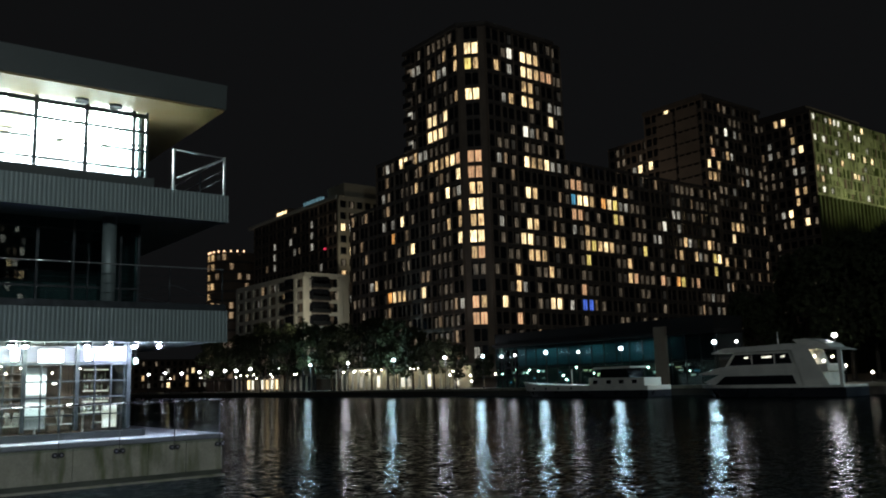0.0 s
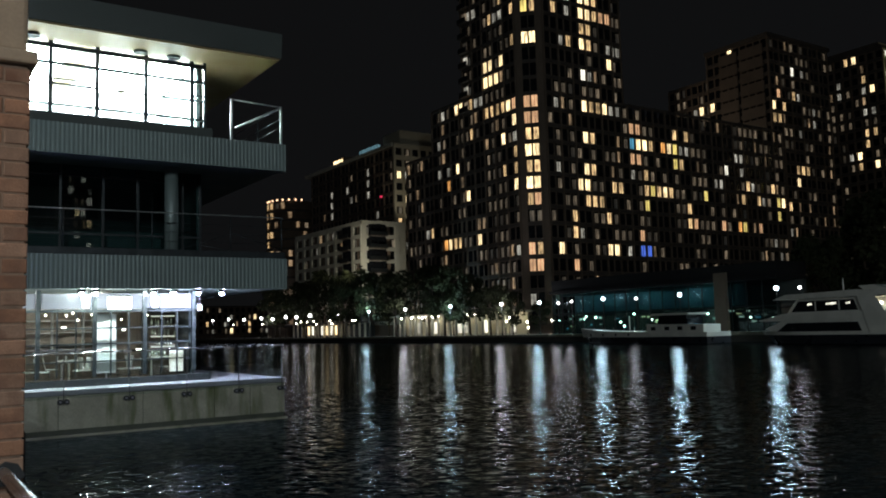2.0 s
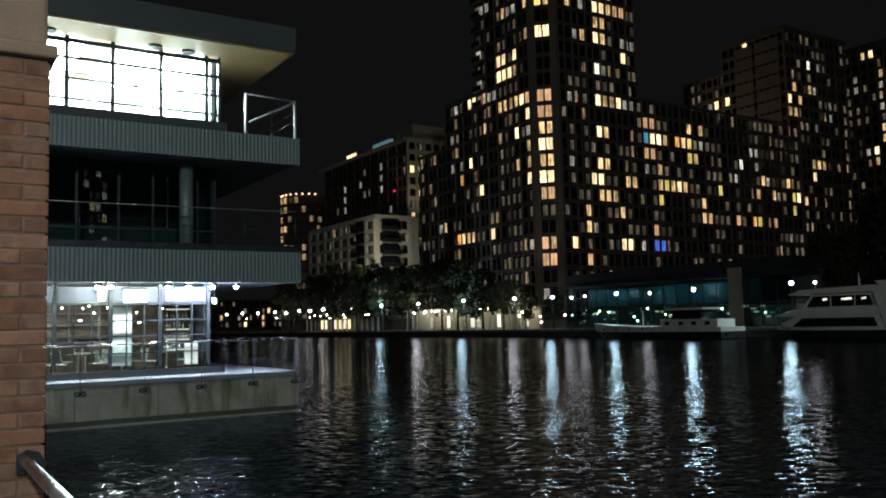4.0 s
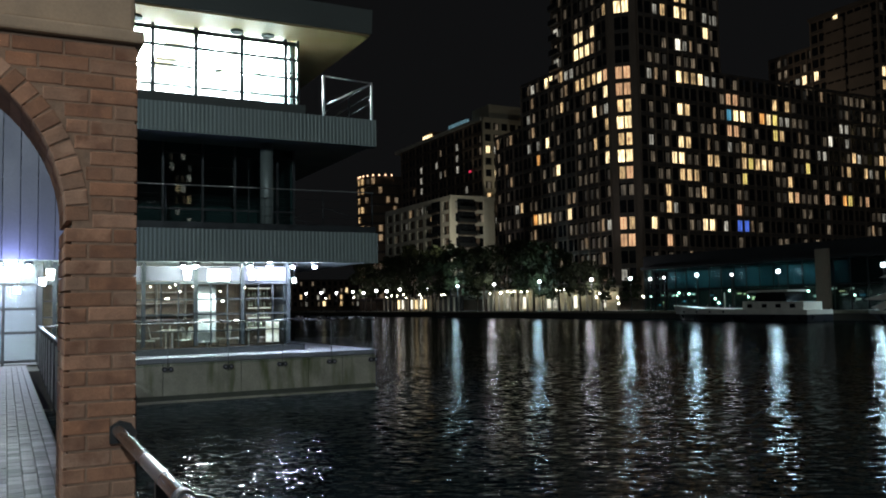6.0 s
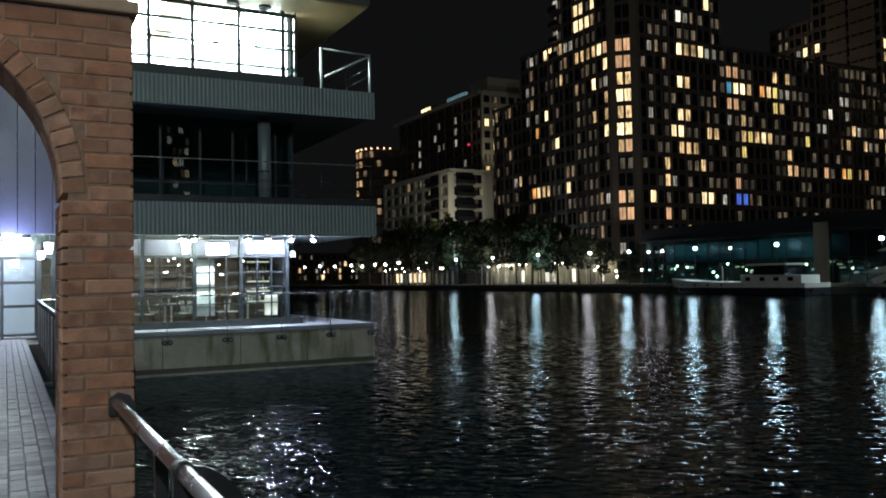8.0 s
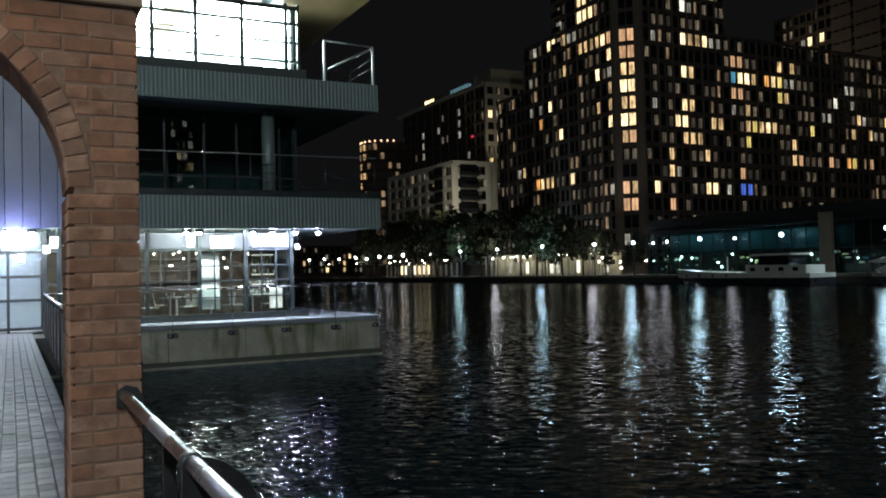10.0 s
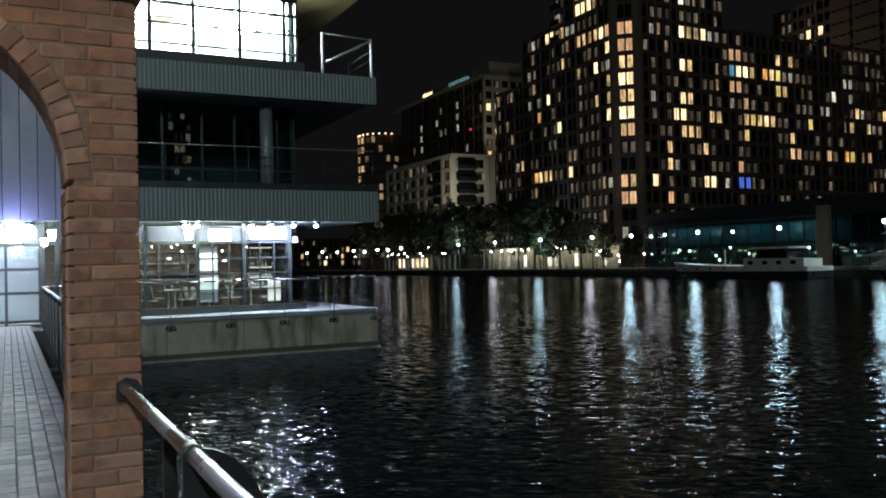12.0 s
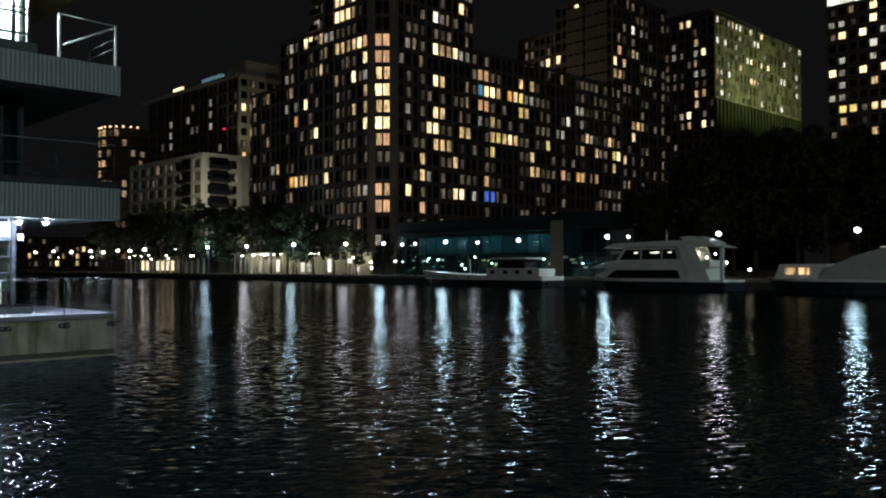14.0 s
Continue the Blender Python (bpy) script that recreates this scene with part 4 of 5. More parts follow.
S = 3.3
PAT = {
    "tower_left": ".......... .gg....w.w .d...wgg.w .......... .........w .d..WW.W.. ....WWW... .wgg...... .d..wwwwWp .w.......W .......W.g .........w .......w.w W...d....W .........d .........d ..W....... .........g .......... .......... .......... ..........".split(),
    "low_a": "..g..WW ....... .g....d ....... .g.g.W. ...o... ....d.. ....... ....... ..oWww. ....... ....... ....... ....... .......".split(),
    "low_b": "...... ...... ...... ...... ...... ....gw ...... ...... ...... ...... ...... ......".split(),
    "tower_right": ".......... ...G.WWw.. .w.g.WWwpp .....ww... ..gw.Ww..g .........W .....Gg.d. .......... .g.d.WwwWg .......... .d...Ww... .........d .g.d.Ww... .d..WW...w .....www.. ...w....w. ...wg..... .W......WW ...p...... .......... .......... ..........".split(),
    "wing": "g............................. ..pp.....w.w.................. ..cWWw.oWygg........gg........ ..pp..d..yw.......G..g........ d.g.w...........gg....wg...w.. w...wywWw....dy......w..wg..yW ....y......w................y. ...........wp....p..oy..p..... ...p.....d....d............g.. .g.bb.d.....................g. .............................. .............................. .............................. ..............................".split(),
    "second_left": "...W..... ......... ......... ......... W........ ......... ......... ......... ......... ......... ......... ......... ......... ......... ......... .........".split(),
    "second_right": "............ .......d.... ....G.g..... ....d....... .p..wg...... W.w.....g... ww......g... .....g...... ............ ............ ....www..... ....W....... ............ ..w......... ............ ..g......... ............ ............ ............ ............ ............ ............".split(),
    "second_low": "....... ....... ....gW. ....... ....... ....... ....... ....... ....... ....... ....... ....... ....... .......".split(),
    "green_left": "...wW... ........ g.g..w.. g.g..gW. ........ g....gg. ........ .....ww. .....w.. ..dgW... ....w.W. ........ ........ ........ ........ ........ ........ ........ ........ ........ ........".split(),
    "green_right": "G..g.g...G..W........g..G ......g.................. ..g..g.......g.....G..... .....g..GW..W.W.......... ............g.....G....g. wg.g.....W............... ......................... ...g........G............".split(),
    "fourth": "....W... gg..W... .W.W.g.. ....G... .g..g... Wg.W.W.. .g..w... gg...... .yy.wW.. .w.d.... ....w... ........ ........ ........ ........ ........ ........ ........".split(),
    "white_left": ".........g...... .....g.....w...d .............W.. ................ ................ ................ ................ ................".split(),
    "white_right": "..... ..gdg ..... ....d ..... ..... ..... .....".split(),
    "dark_left": ".................... ..............g..... .....g...g....g..... .....g....gd..g..... .....g.............. ................g... .................... .................... ....................".split(),
    "dark_right": "....... ....... WG..... ....... .Wg.... .w..... w...... w...... .g..... .......".split(),
    "tower_corner": ".. WW yw .. WW .. .. .. pp pp ww WW ww WW wp dd .. pw pp .. g. ..".split(),
}

W_A = window_meshes(1.4, 2.4)
LEFT, RIGHT = -math.pi / 2, 0.0

tower = thing("residential_tower", "dark brick residential tower with many warm lit windows", "apartment tower")
block(tower, "wall", 105.0, 128.0, 129.8, 148.4, 0, 74.2, M_DARKBRICK)
block(tower, "wall", 109.0, 128.0, 125.8, 129.8, 0, 74.2, M_DARKBRICK)
bm = bmesh.new()
prism(bm, [(105.0, 129.8), (109.0, 125.8), (109.0, 129.8)], "z", 0, 74.2)
part("wall", bm, M_DARKBRICK, tower)
bm = bmesh.new()
prism(bm, [(104.2, 149.0), (104.2, 129.4), (108.6, 125.0), (128.4, 125.0), (128.4, 149.0)], "z", 74.2, 75.0)
part("roof", bm, M_BAND, tower)
Z0 = 46.5 - 13.5 * S
facade(tower, (105.0, 148.4), LEFT, 18.6, Z0, 22, S, 10, (1.4, 2.4), W_A, PAT["tower_left"], rng=random.Random(1))
facade(tower, (105.85, 128.95), -math.pi / 4, 3.1, Z0, 22, S, 2, (1.35, 2.5), window_meshes(1.35, 2.5), PAT["tower_corner"], pier_every=2, dim=0.15, rng=random.Random(2))
facade(tower, (109.0, 125.8), RIGHT, 19.0, Z0, 22, S, 10, (1.4, 2.4), W_A, PAT["tower_right"], rng=random.Random(3))

for j in range(8):
    z = Z0 + (14 + j) * S
    b = block(tower, "balcony", 103.6, 104.6, 144.9, 148.2, z + 0.0, z + 0.22, M_BAND)
    block(b, "balustrade", 103.62, 103.68, 144.95, 148.15, z + 0.23, z + 1.2, M_FRAME)
    if j in (0, 1, 3, 4, 6):
        block(tower, "balcony_window", 104.5, 104.62, 146.0, 147.4, z + 0.4, z + 2.4, LIT["g" if j % 2 else "d"])
block(tower, "wall", 128.0, 131.0, 126.2, 140.0, 46.4, 73.0, M_DARKBRICK)
facade(tower, (128.0, 126.2), RIGHT, 3.0, Z0 + 14 * S, 8, S, 2, (1.35, 2.3), W_A, ".. .. d. .d gg .. d. ..".split(), dim=0.6, rng=random.Random(23))

wing = thing("apartment_wing", "long dark apartment wing with warm lit windows and bands", "apartment block")
block(wing, "wall", 128.0, 186.0, 125.8, 142, 0, 46.4, M_DARKBRICK)
facade(wing, (128.0, 125.8), RIGHT, 58.0, Z0, 14, S, 30, (1.4, 2.4), W_A, PAT["wing"], rng=random.Random(4))

low = thing("stepped_block", "dark stepped apartment block beside the tower", "apartment block")
block(low, "wall", 105.0, 125.0, 148.4, 161.2, 0, 49.8, M_DARKBRICK)
block(low, "wall", 105.0, 125.0, 161.2, 173.0, 0, 40.0, M_DARKBRICK)
facade(low, (105.0, 161.2), LEFT, 12.8, Z0, 15, S, 7, (1.4, 2.4), W_A, PAT["low_a"], rng=random.Random(6))
facade(low, (105.0, 173.0), LEFT, 11.8, Z0, 12, S, 6, (1.4, 2.4), W_A, PAT["low_b"], rng=random.Random(7))

second = thing("bronze_panel_tower", "tall tower behind with bronze panel side and few lights", "apartment tower")
block(second, "wall", 189.2, 216, 130.2, 149.5, 0, 74.8, M_DARKBRICK)
block(second, "roof", 188.6, 216.4, 129.7, 150, 74.8, 75.8, M_BAND)
block(second, "wall", 189.8, 216, 149.5, 164, 0, 68.6, M_DARKBRICK)
facade(second, (189.2, 149.5), LEFT, 19.3, 22.1, 16, S, 9, (1.7, 2.2), W_A, PAT["second_left"], pier_every=9, dim=0.0, rng=random.Random(8))
facade(second, (189.2, 130.2), RIGHT, 26.0, 2.3, 22, S, 12, (1.6, 2.1), W_A, PAT["second_right"], dim=0.35, rng=random.Random(9))
for j in range(9):
    for y0, y1 in ((131.6, 138.8), (139.6, 145.4)):
        bm = bmesh.new()
        box(bm, 188.72, 189.1, y0, y1, 45.6 + j * S - 1.4 + 0.0, 45.6 + j * S + 1.35)
        part("panel", bm, M_PANEL, second)
facade(second, (189.8, 164), LEFT, 14.5, 22.1, 14, S, 7, (1.6, 2.1), W_A, PAT["second_low"], rng=random.Random(10))

green = thing("lime_lit_tower", "tower with a side wall floodlit lime green", "apartment tower")
block(green, "wall", 246.5, 310.5, 131.0, 152, 0, 81.5, M_DARKBRICK)
block(green, "roof", 246.0, 280, 132.0, 152.4, 81.5, 83.4, M_BAND)
facade(green, (246.5, 152), LEFT, 21.0, 12.2, 21, S, 8, (1.7, 2.1), W_A, PAT["green_left"], rng=random.Random(11), dim=0.25)
block(green, "side_wall", 246.6, 310.4, 130.93, 130.99, 54.6, 81.4, M_GREEN)
rg = random.Random(60)
tones = (M_GREEN, M_GREEN, M_GREEN2, M_GREEN2, M_GREEN3, M_DARKBRICK)
frame_g, panes_g = window_meshes(1.5, 2.0)
for i in range(25):
    for j in range(8):
        u, z = 246.6 + (i + 0.5) * 2.55, 55.1 + (j + 0.5) * S
        k = PAT["green_right"][7 - j][i]
        if k == "." and rg.random() < 0.10:
            k = rg.choice("Gggw")
        if k in panes_g:
            win = piece("window", frame_g, green, (u, 130.86, z), 0)
            piece("pane", panes_g["G" if k == "g" and rg.random() < 0.5 else k], win)
            u += 1.25
        for s in (-0.6, 0.6):
            if (k not in panes_g or s > 0) and rg.random() < 0.72:
                w = rg.choice((0.45, 0.6, 0.9))
                v = u + s - (0.6 if k in panes_g else 0)
                block(green, "panel", max(246.6, v - w / 2), min(310.4, v + w / 2), 130.60 + 0.02 * (i % 3), 130.92, z - 1.4, z + rg.choice((0.2, 1.4, 1.4)), rg.choice(tones))
for i in range(27):
    bm = bmesh.new()
    box(bm, 246.5 + i * 2.4 - 0.4, 246.5 + i * 2.4 + 0.4, 130.2, 130.95, 0, 54.5)
    part("fin", bm, M_GREEN2, green)

fourth = thing("concrete_tower", "dark tower with scattered cool lit windows", "apartment tower")
block(fourth, "wall", 233, 262, 70, 91, 0, 71.5, M_DARKBRICK)
block(fourth, "roof", 232.5, 262, 70, 91.4, 75.5, 76.3, M_BAND)
for i in range(6):
    block(fourth, "crown_pane", 233.0, 233.2, 70.2 + i * 3.5, 73.4 + i * 3.5, 71.6, 75.4, LIT["G"])
facade(fourth, (233, 91.0), LEFT, 21.0, 11.9, 18, S, 8, (1.8, 2.0), window_meshes(1.8, 2.0), PAT["fourth"], rng=random.Random(13), dim=0.35)

white = thing("white_apartment_house", "white rendered apartment house with recessed balconies", "apartment block")
# dark backing behind the white grid puts the bays' shade into its colour
block(white, "wall", 105.0, 118, 196.5, 239, 0, 29.6, M_DARKBRICK)
block(white, "roof", 104.5, 118.2, 196.0, 239.4, 29.6, 30.7, M_RENDERW)
facade(white, (105.0, 239), LEFT, 42.5, 3.4, 8, S, 16, (1.5, 2.2), W_A, PAT["white_left"], wall=M_RENDERW, band=M_RENDERW, band_h=1.0, pier_w=1.5, pier_every=2, proud=0.5, dim=0.2, rng=random.Random(14))
facade(white, (105.0, 196.5), RIGHT, 13.0, 3.4, 8, S, 5, (1.5, 2.2), W_A, PAT["white_right"], wall=M_RENDERW, band=M_RENDERW, band_h=1.0, pier_w=1.7, pier_every=2, proud=0.5, dim=0.2, rng=random.Random(15))
# flat dark panels on the wall face stand in for shaded recesses
for j in range(4):
    z = 16.6 + j * S
    block(white, "balcony_recess", 106.4, 111.6, 195.86, 195.97, z + 0.25, z + S - 0.1, M_DARKPANE)
    b = block(white, "balcony", 106.3, 111.7, 194.7, 195.85, z + 0.02, z + 0.22, M_BAND)
    block(b, "balustrade", 106.35, 111.65, 194.72, 194.78, z + 0.23, z + 1.25, M_FRAME)
    block(white, "balcony_recess", 104.36, 104.47, 202.2, 207.2, z + 0.25, z + S - 0.1, M_DARKPANE)
    b = block(white, "balcony", 103.4, 104.35, 202.1, 207.3, z + 0.02, z + 0.22, M_BAND)
    block(b, "balustrade", 103.42, 103.48, 202.15, 207.25, z + 0.23, z + 1.25, M_FRAME)
block(white, "corner_wall", 116.0, 117.9, 196.0, 196.45, 0, 29.6, M_RENDERW)

dark = thing("dark_slab_block", "tall dark slab block with pale end wall and roof light", "apartment block")
block(dark, "wall", 117.2, 133, 200.5, 254, 0, 52.6, M_DARKBRICK)
block(dark, "roof", 116.4, 126, 200.2, 258, 52.6, 53.6, M_RENDERW)
block(dark, "end_wall", 117.0, 136, 199.6, 200.5, 0, 53.5, M_CREAM)
block(dark, "stair_tower", 119.5, 136, 200.5, 210, 53.0, 57.5, M_CREAM)
facade(dark, (117.2, 254), LEFT, 53.5, 23.0, 9, S, 20, (1.8, 2.1), W_A, PAT["dark_left"], dim=0.05, rng=random.Random(16))
facade(dark, (117.0, 199.6), RIGHT, 19.0, 19.7, 10, S, 7, (1.9, 2.0), W_A, PAT["dark_right"], wall=M_CREAM, band=M_CREAM, band_h=1.3, pier_every=1, pier_w=0.7, dim=0.25, rng=random.Random(17))
bm = bmesh.new()
box(bm, 118.0, 119.0, 211, 222, 53.6, 55.4, 0.1)
part("roof_light", bm, glow("blue_roof_light", (0.30, 0.62, 0.75), 0.28, 0.0, 0.8), dark, "pale blue lit roof screen")

block(dark, "red_lamp", 116.5, 116.7, 206.3, 207.3, 39.0, 39.5, glow("red_lamp_glass", (1.0, 0.04, 0.12), 0.9))
block(dark, "penthouse", 118.5, 124, 233, 241, 53.6, 56.0, M_DARKBRICK)
for y in (234.0, 236.2, 238.4):
    block(dark, "penthouse_window", 118.3, 118.45, y, y + 1.7, 54.0, 55.4, LIT["W"])

rounded = thing("rounded_tower", "round ended tower with a ring of lights", "apartment tower")
bm = bmesh.new()
tube(bm, (118.5, 274, 0), (118.5, 274, 46.5), 8.6, seg=40)
part("wall", bm, M_DARKBRICK, rounded)
me_frame, me_panes = window_meshes(2.0, 2.2)
rr = random.Random(18)
for j in range(13):
    bm = bmesh.new()
    tube(bm, (118.5, 274, 3.2 + j * S), (118.5, 274, 4.0 + j * S), 9.0, seg=40)
    part("floor_band", bm, M_BAND, rounded)
    for i in range(9):
        a = radians(180 + (i - 2.2) * 17)
        k = rr.choice(".....dee.d") if i not in (2, 3) else rr.choice("Wwe.w")
        if k in me_panes:
            w = piece("window", me_frame, rounded, (118.5 + 8.75 * math.cos(a), 274 + 8.75 * math.sin(a), 5.3 + j * S), a + math.pi / 2)
            piece("pane", me_panes[k], w)
for i in range(8):
    a = radians(165 + i * 15)
    bm = bmesh.new()
    ball(bm, (118.5 + 8.4 * math.cos(a), 274 + 8.4 * math.sin(a), 46.9), 0.35, u=8, v=6)
    part("roof_lamp", bm, glow("amber_roof_lamp", (1.0, 0.6, 0.35), 2.2), rounded)

# lit tower across the water behind, mirrored in the dark glazing
bm = bmesh.new()
box(bm, -60, SHORE_X - 0.5, -400, -170, -3.5, 0.0)
solid("dock_head_quay", bm, M_GROUND, "paved quay closing the near end of the dock", "quay", kind="structure")
mirrored = thing("office_tower", "lit tower mirrored in the dark glazing", "apartment tower")
block(mirrored, "wall", 41.0, 51.0, -212.0, -200.0, 0, 56.0, M_DARKBRICK)
facade(mirrored, (51.0, -200.0), math.pi, 10.0, 3.0, 15, S, 6, (1.4, 2.4), W_A, "...... ..G... .g..G. .G.... ..GW.. .W.... ...G.. .G.... ..W.G. ...... .G.... ..W... ...... ...... ......".split(), dim=0.2, rng=random.Random(71))

# ---- glazed pavilion on the promenade ----
pav = thing("glass_pavilion", "low glazed pavilion with teal lit windows under a flat canopy", "pavilion")
block(pav, "roof", 97.4, 104.5, 68, 113.5, 6.95, 7.4, M_BLACK)
block(pav, "roof_trim", 97.3, 97.39, 68, 113.5, 7.25, 7.42, M_BLACK)
block(pav, "rear_wall", 103.5, 104.0, 68, 113.5, 0, 6.9, M_DARKWALL)
block(pav, "end_pier", 96.8, 97.29, 75.6, 77.6, 0, 8.2, M_PANEL)
for i in range(19):
    y = 68.2 + i * 2.5
    block(pav, "mullion", 98.0, 98.15, y - 0.06, y + 0.06, 0, 6.9, M_FRAME)
block(pav, "upper_fascia", 97.9, 104.4, 68.2, 113.3, 7.43, 9.3, M_BLACK)
# board added only to hide the teal strips behind it
block(pav, "pelmet", 99.9, 100.0, 76.6, 113.4, 6.45, 6.94, M_DARKWALL)
block(pav, "upper_wall", 103.3, 103.45, 77.0, 113.4, 3.62, 6.9, M_COOLPANEL)
block(pav, "mid_floor", 98.2, 103.25, 68.2, 113.4, 3.25, 3.6, M_DARKWALL)
# out-of-sight strips added to tint the upper wall teal
G_TEAL = glow("teal_fill_strip", (0.30, 0.92, 1.0), 16, sampled=True)
for y in (81.0, 86.5, 95.0, 104.5, 110.0):
    block(pav, "ceiling_strip", 100.6, 100.9, y, y + 1.6, 6.8, 6.9, G_TEAL)
rv = random.Random(9)
for i in range(34):
    y, z, w, h = 69 + 43.5 * rv.random(), rv.uniform(0.7, 2.9), rv.uniform(0.25, 0.9), rv.uniform(0.12, 0.34)
    x = rv.uniform(98.6, 102.5)
    block(pav, "display_light", x, x + 0.1, y, y + w, z, z + h, LIT[rv.choice("GGgcW")])
block(pav, "transom", 98.02, 98.13, 68, 113.5, 3.36, 3.48, M_FRAME)
bm = bmesh.new()
box(bm, 98.06, 98.08, 76.5, 113.5, 0, 6.9)
part("pane", bm, glass("teal_glass", (0.6, 0.9, 0.9), 0.32, 0.85), pav).visible_shadow = False
bm = bmesh.new()
box(bm, 98.06, 98.08, 68, 76.49, 0, 6.9)
part("pane", bm, glass("dim_teal_glass", (0.4, 0.55, 0.55), 0.16, 0.8), pav, "darker glazing past the pier").visible_shadow = False

# ---- promenade lamps ----
def promenade_lamp(x, y, z, mat, r=0.3):
    ob = thing("promenade_lamp", "tall promenade lamp with a bright cool globe", "street lamp", "promenade lamps")
    ob.location = (x, y, 0)
    bm = bmesh.new()
    tube(bm, (0, 0, 0), (0, 0, z - r), 0.09, 0.05, seg=8)
    part("post", bm, M_BLACK, ob)
    bm = bmesh.new()
    tube(bm, (0, 0, 0), (0, 0, 0.5), 0.16, 0.12, seg=8)
    part("base", bm, M_BLACK, ob)
    bm = bmesh.new()
    ball(bm, (0, 0, z), r)
    part("globe", bm, mat, ob)
    bm = bmesh.new()
    tube(bm, (0, 0, z + r * 0.9), (0, 0, z + r * 1.15), r * 0.9, r * 0.3, seg=12)
    part("cap", bm, M_BLACK, ob)
    cool = mat == G_LAMP
    energy = (1500 if cool else 900 if y < 175 else 280) * (0.3 if r < 0.25 else 1.0)
    color = (0.58, 0.87, 1.0) if cool else (0.92, 0.92, 1.0)
    if y > 115:
        bulb_light("promenade_light", (x - 0.8, y, z), 0.8 * energy, color, 0.46)
    else:
        # lamps in front of the pavilion become dockward spots, to keep pavilion and trees dark
        data = bpy.data.lights.new("promenade_light", "SPOT")
        data.energy, data.color, data.shadow_soft_size, data.spot_size, data.spot_blend = energy, color, 0.46, radians(165), 0.5
        new("promenade_light", data).matrix_basis = look((x - 0.8, y, z), (x - 10, y, z - 2.2))
    return ob


LX = 96.0
for az, el, m in ((28.41, 1.25, 0), (30.9, 1.33, 1), (33.96, 1.45, 0), (37.42, 1.5, 1), (39.97, 1.53, 0), (44.2, 1.64, 0), (49.14, 1.74, 0),
                  (55.05, 1.93, 0), (62.14, 2.04, 1), (70.23, 2.14, 0), (26.3, 1.15, 1), (24.5, 1.1, 1), (23.6, 1.0, 1), (22.9, 1.02, 1), (22.04, 0.9, 1), (21.3, 0.98, 1), (20.2, 0.92, 1), (19.2, 0.96, 1), (18.2, 0.9, 1)):
    y = LX / math.tan(radians(az))
    promenade_lamp(LX, y, 1.62 + math.hypot(LX, y) * math.tan(radians(el)), G_LAMPW if m else G_LAMP, 0.30 if az > 27 else 0.40)
for az, el in ((41.24, 1.46), (42.12, 1.53), (46.35, 1.6), (56.42, 1.92)):
    y = 97.0 / math.tan(radians(az))
    promenade_lamp(97.0, y, 1.62 + math.hypot(97, y) * math.tan(radians(el)), G_LAMPW, 0.2)



# ---- floodlights added for the far buildings ----
def floodlight(eye, target, energy, color, angle):
    lamp = bpy.data.lights.new("floodlight", "SPOT")
    lamp.energy, lamp.color, lamp.spot_size, lamp.spot_blend, lamp.shadow_soft_size = energy, color, radians(angle), 0.6, 0.4
    ob = new("floodlight_beam", lamp)
    ob.matrix_basis = look(eye, target)
    unit = thing("floodlight", "floodlight unit added to wash a far facade", "lamp", "floodlights")
    bm = bmesh.new()
    tube(bm, (eye[0], eye[1], 0), (eye[0], eye[1], eye[2] - 0.6), 0.15, seg=8)
    part("post", bm, M_BLACK, unit)
    bm = bmesh.new()
    box(bm, eye[0] - 0.4, eye[0] + 0.4, eye[1] - 0.4, eye[1] + 0.4, eye[2] - 0.9, eye[2] - 0.5)
    part("housing", bm, M_BLACK, unit)


for x in (252, 272, 294):
    floodlight((x, 106, 50), (x + 2, 131, 66), 7600, (0.96, 1.0, 0.68), 95)
# three more floods are invented to brighten the bronze, white and cream walls
floodlight((163, 160, 50), (189, 139, 60), 2300, (1.0, 0.82, 0.62), 85)
floodlight((97.5, 184, 18), (108, 206, 20), 3900, (1.0, 0.93, 0.75), 100)
floodlight((114, 186, 32), (127, 199.6, 44), 1100, (1.0, 0.9, 0.7), 90)

# ---- arcade and shops on the promenade ----
arcade = thing("shop_arcade", "pale lit arcade of shops at the foot of the tower", "arcade")
block(arcade, "canopy", 99.8, 105, 127, 174, 4.3, 4.7, M_CREAM)
block(arcade, "shopfront", 103.4, 103.7, 127, 174, 0, 4.3, M_CREAM)
bulb = glow("arcade_bulb", (0.96, 0.97, 0.78), 120, sampled=True)
for i in range(20):
    y = 128 + i * 2.35
    bm = bmesh.new()
    tube(bm, (100.3, y, 0), (100.3, y, 4.3), 0.28, 0.24, seg=10)
    part("column", bm, M_RENDERW, arcade)
    if i % 2 == 0:
        bm = bmesh.new()
        ball(bm, (101.4, y + 1.1, 4.1), 0.13, u=8, v=6)
        part("bulb", bm, bulb, arcade)
    if i in (1, 5, 8, 9, 13, 16):
        bm = bmesh.new()
        box(bm, 103.32, 103.39, y + 0.3, y + 1.6, 0.5, 3.0)
        part("shop_window", bm, LIT["G" if i % 2 else "g"], arcade)

for i in range(13):
    bm = bmesh.new()
    ball(bm, (99.6, 131 + i * 2.7, 4.2), 0.12, 1.3, 1.3, 0.8, 8, 6)
    part("edge_bulb", bm, G_SMALL, arcade)

shops = thing("restaurant_terrace", "warm lit shopfronts under dark trees", "shop")
block(shops, "roof", 101.5, 104.4, 190, 240, 3.6, 4.0, M_BAND)
block(shops, "rear", 104.2, 104.5, 190, 240, 0, 3.6, M_DARKWALL)
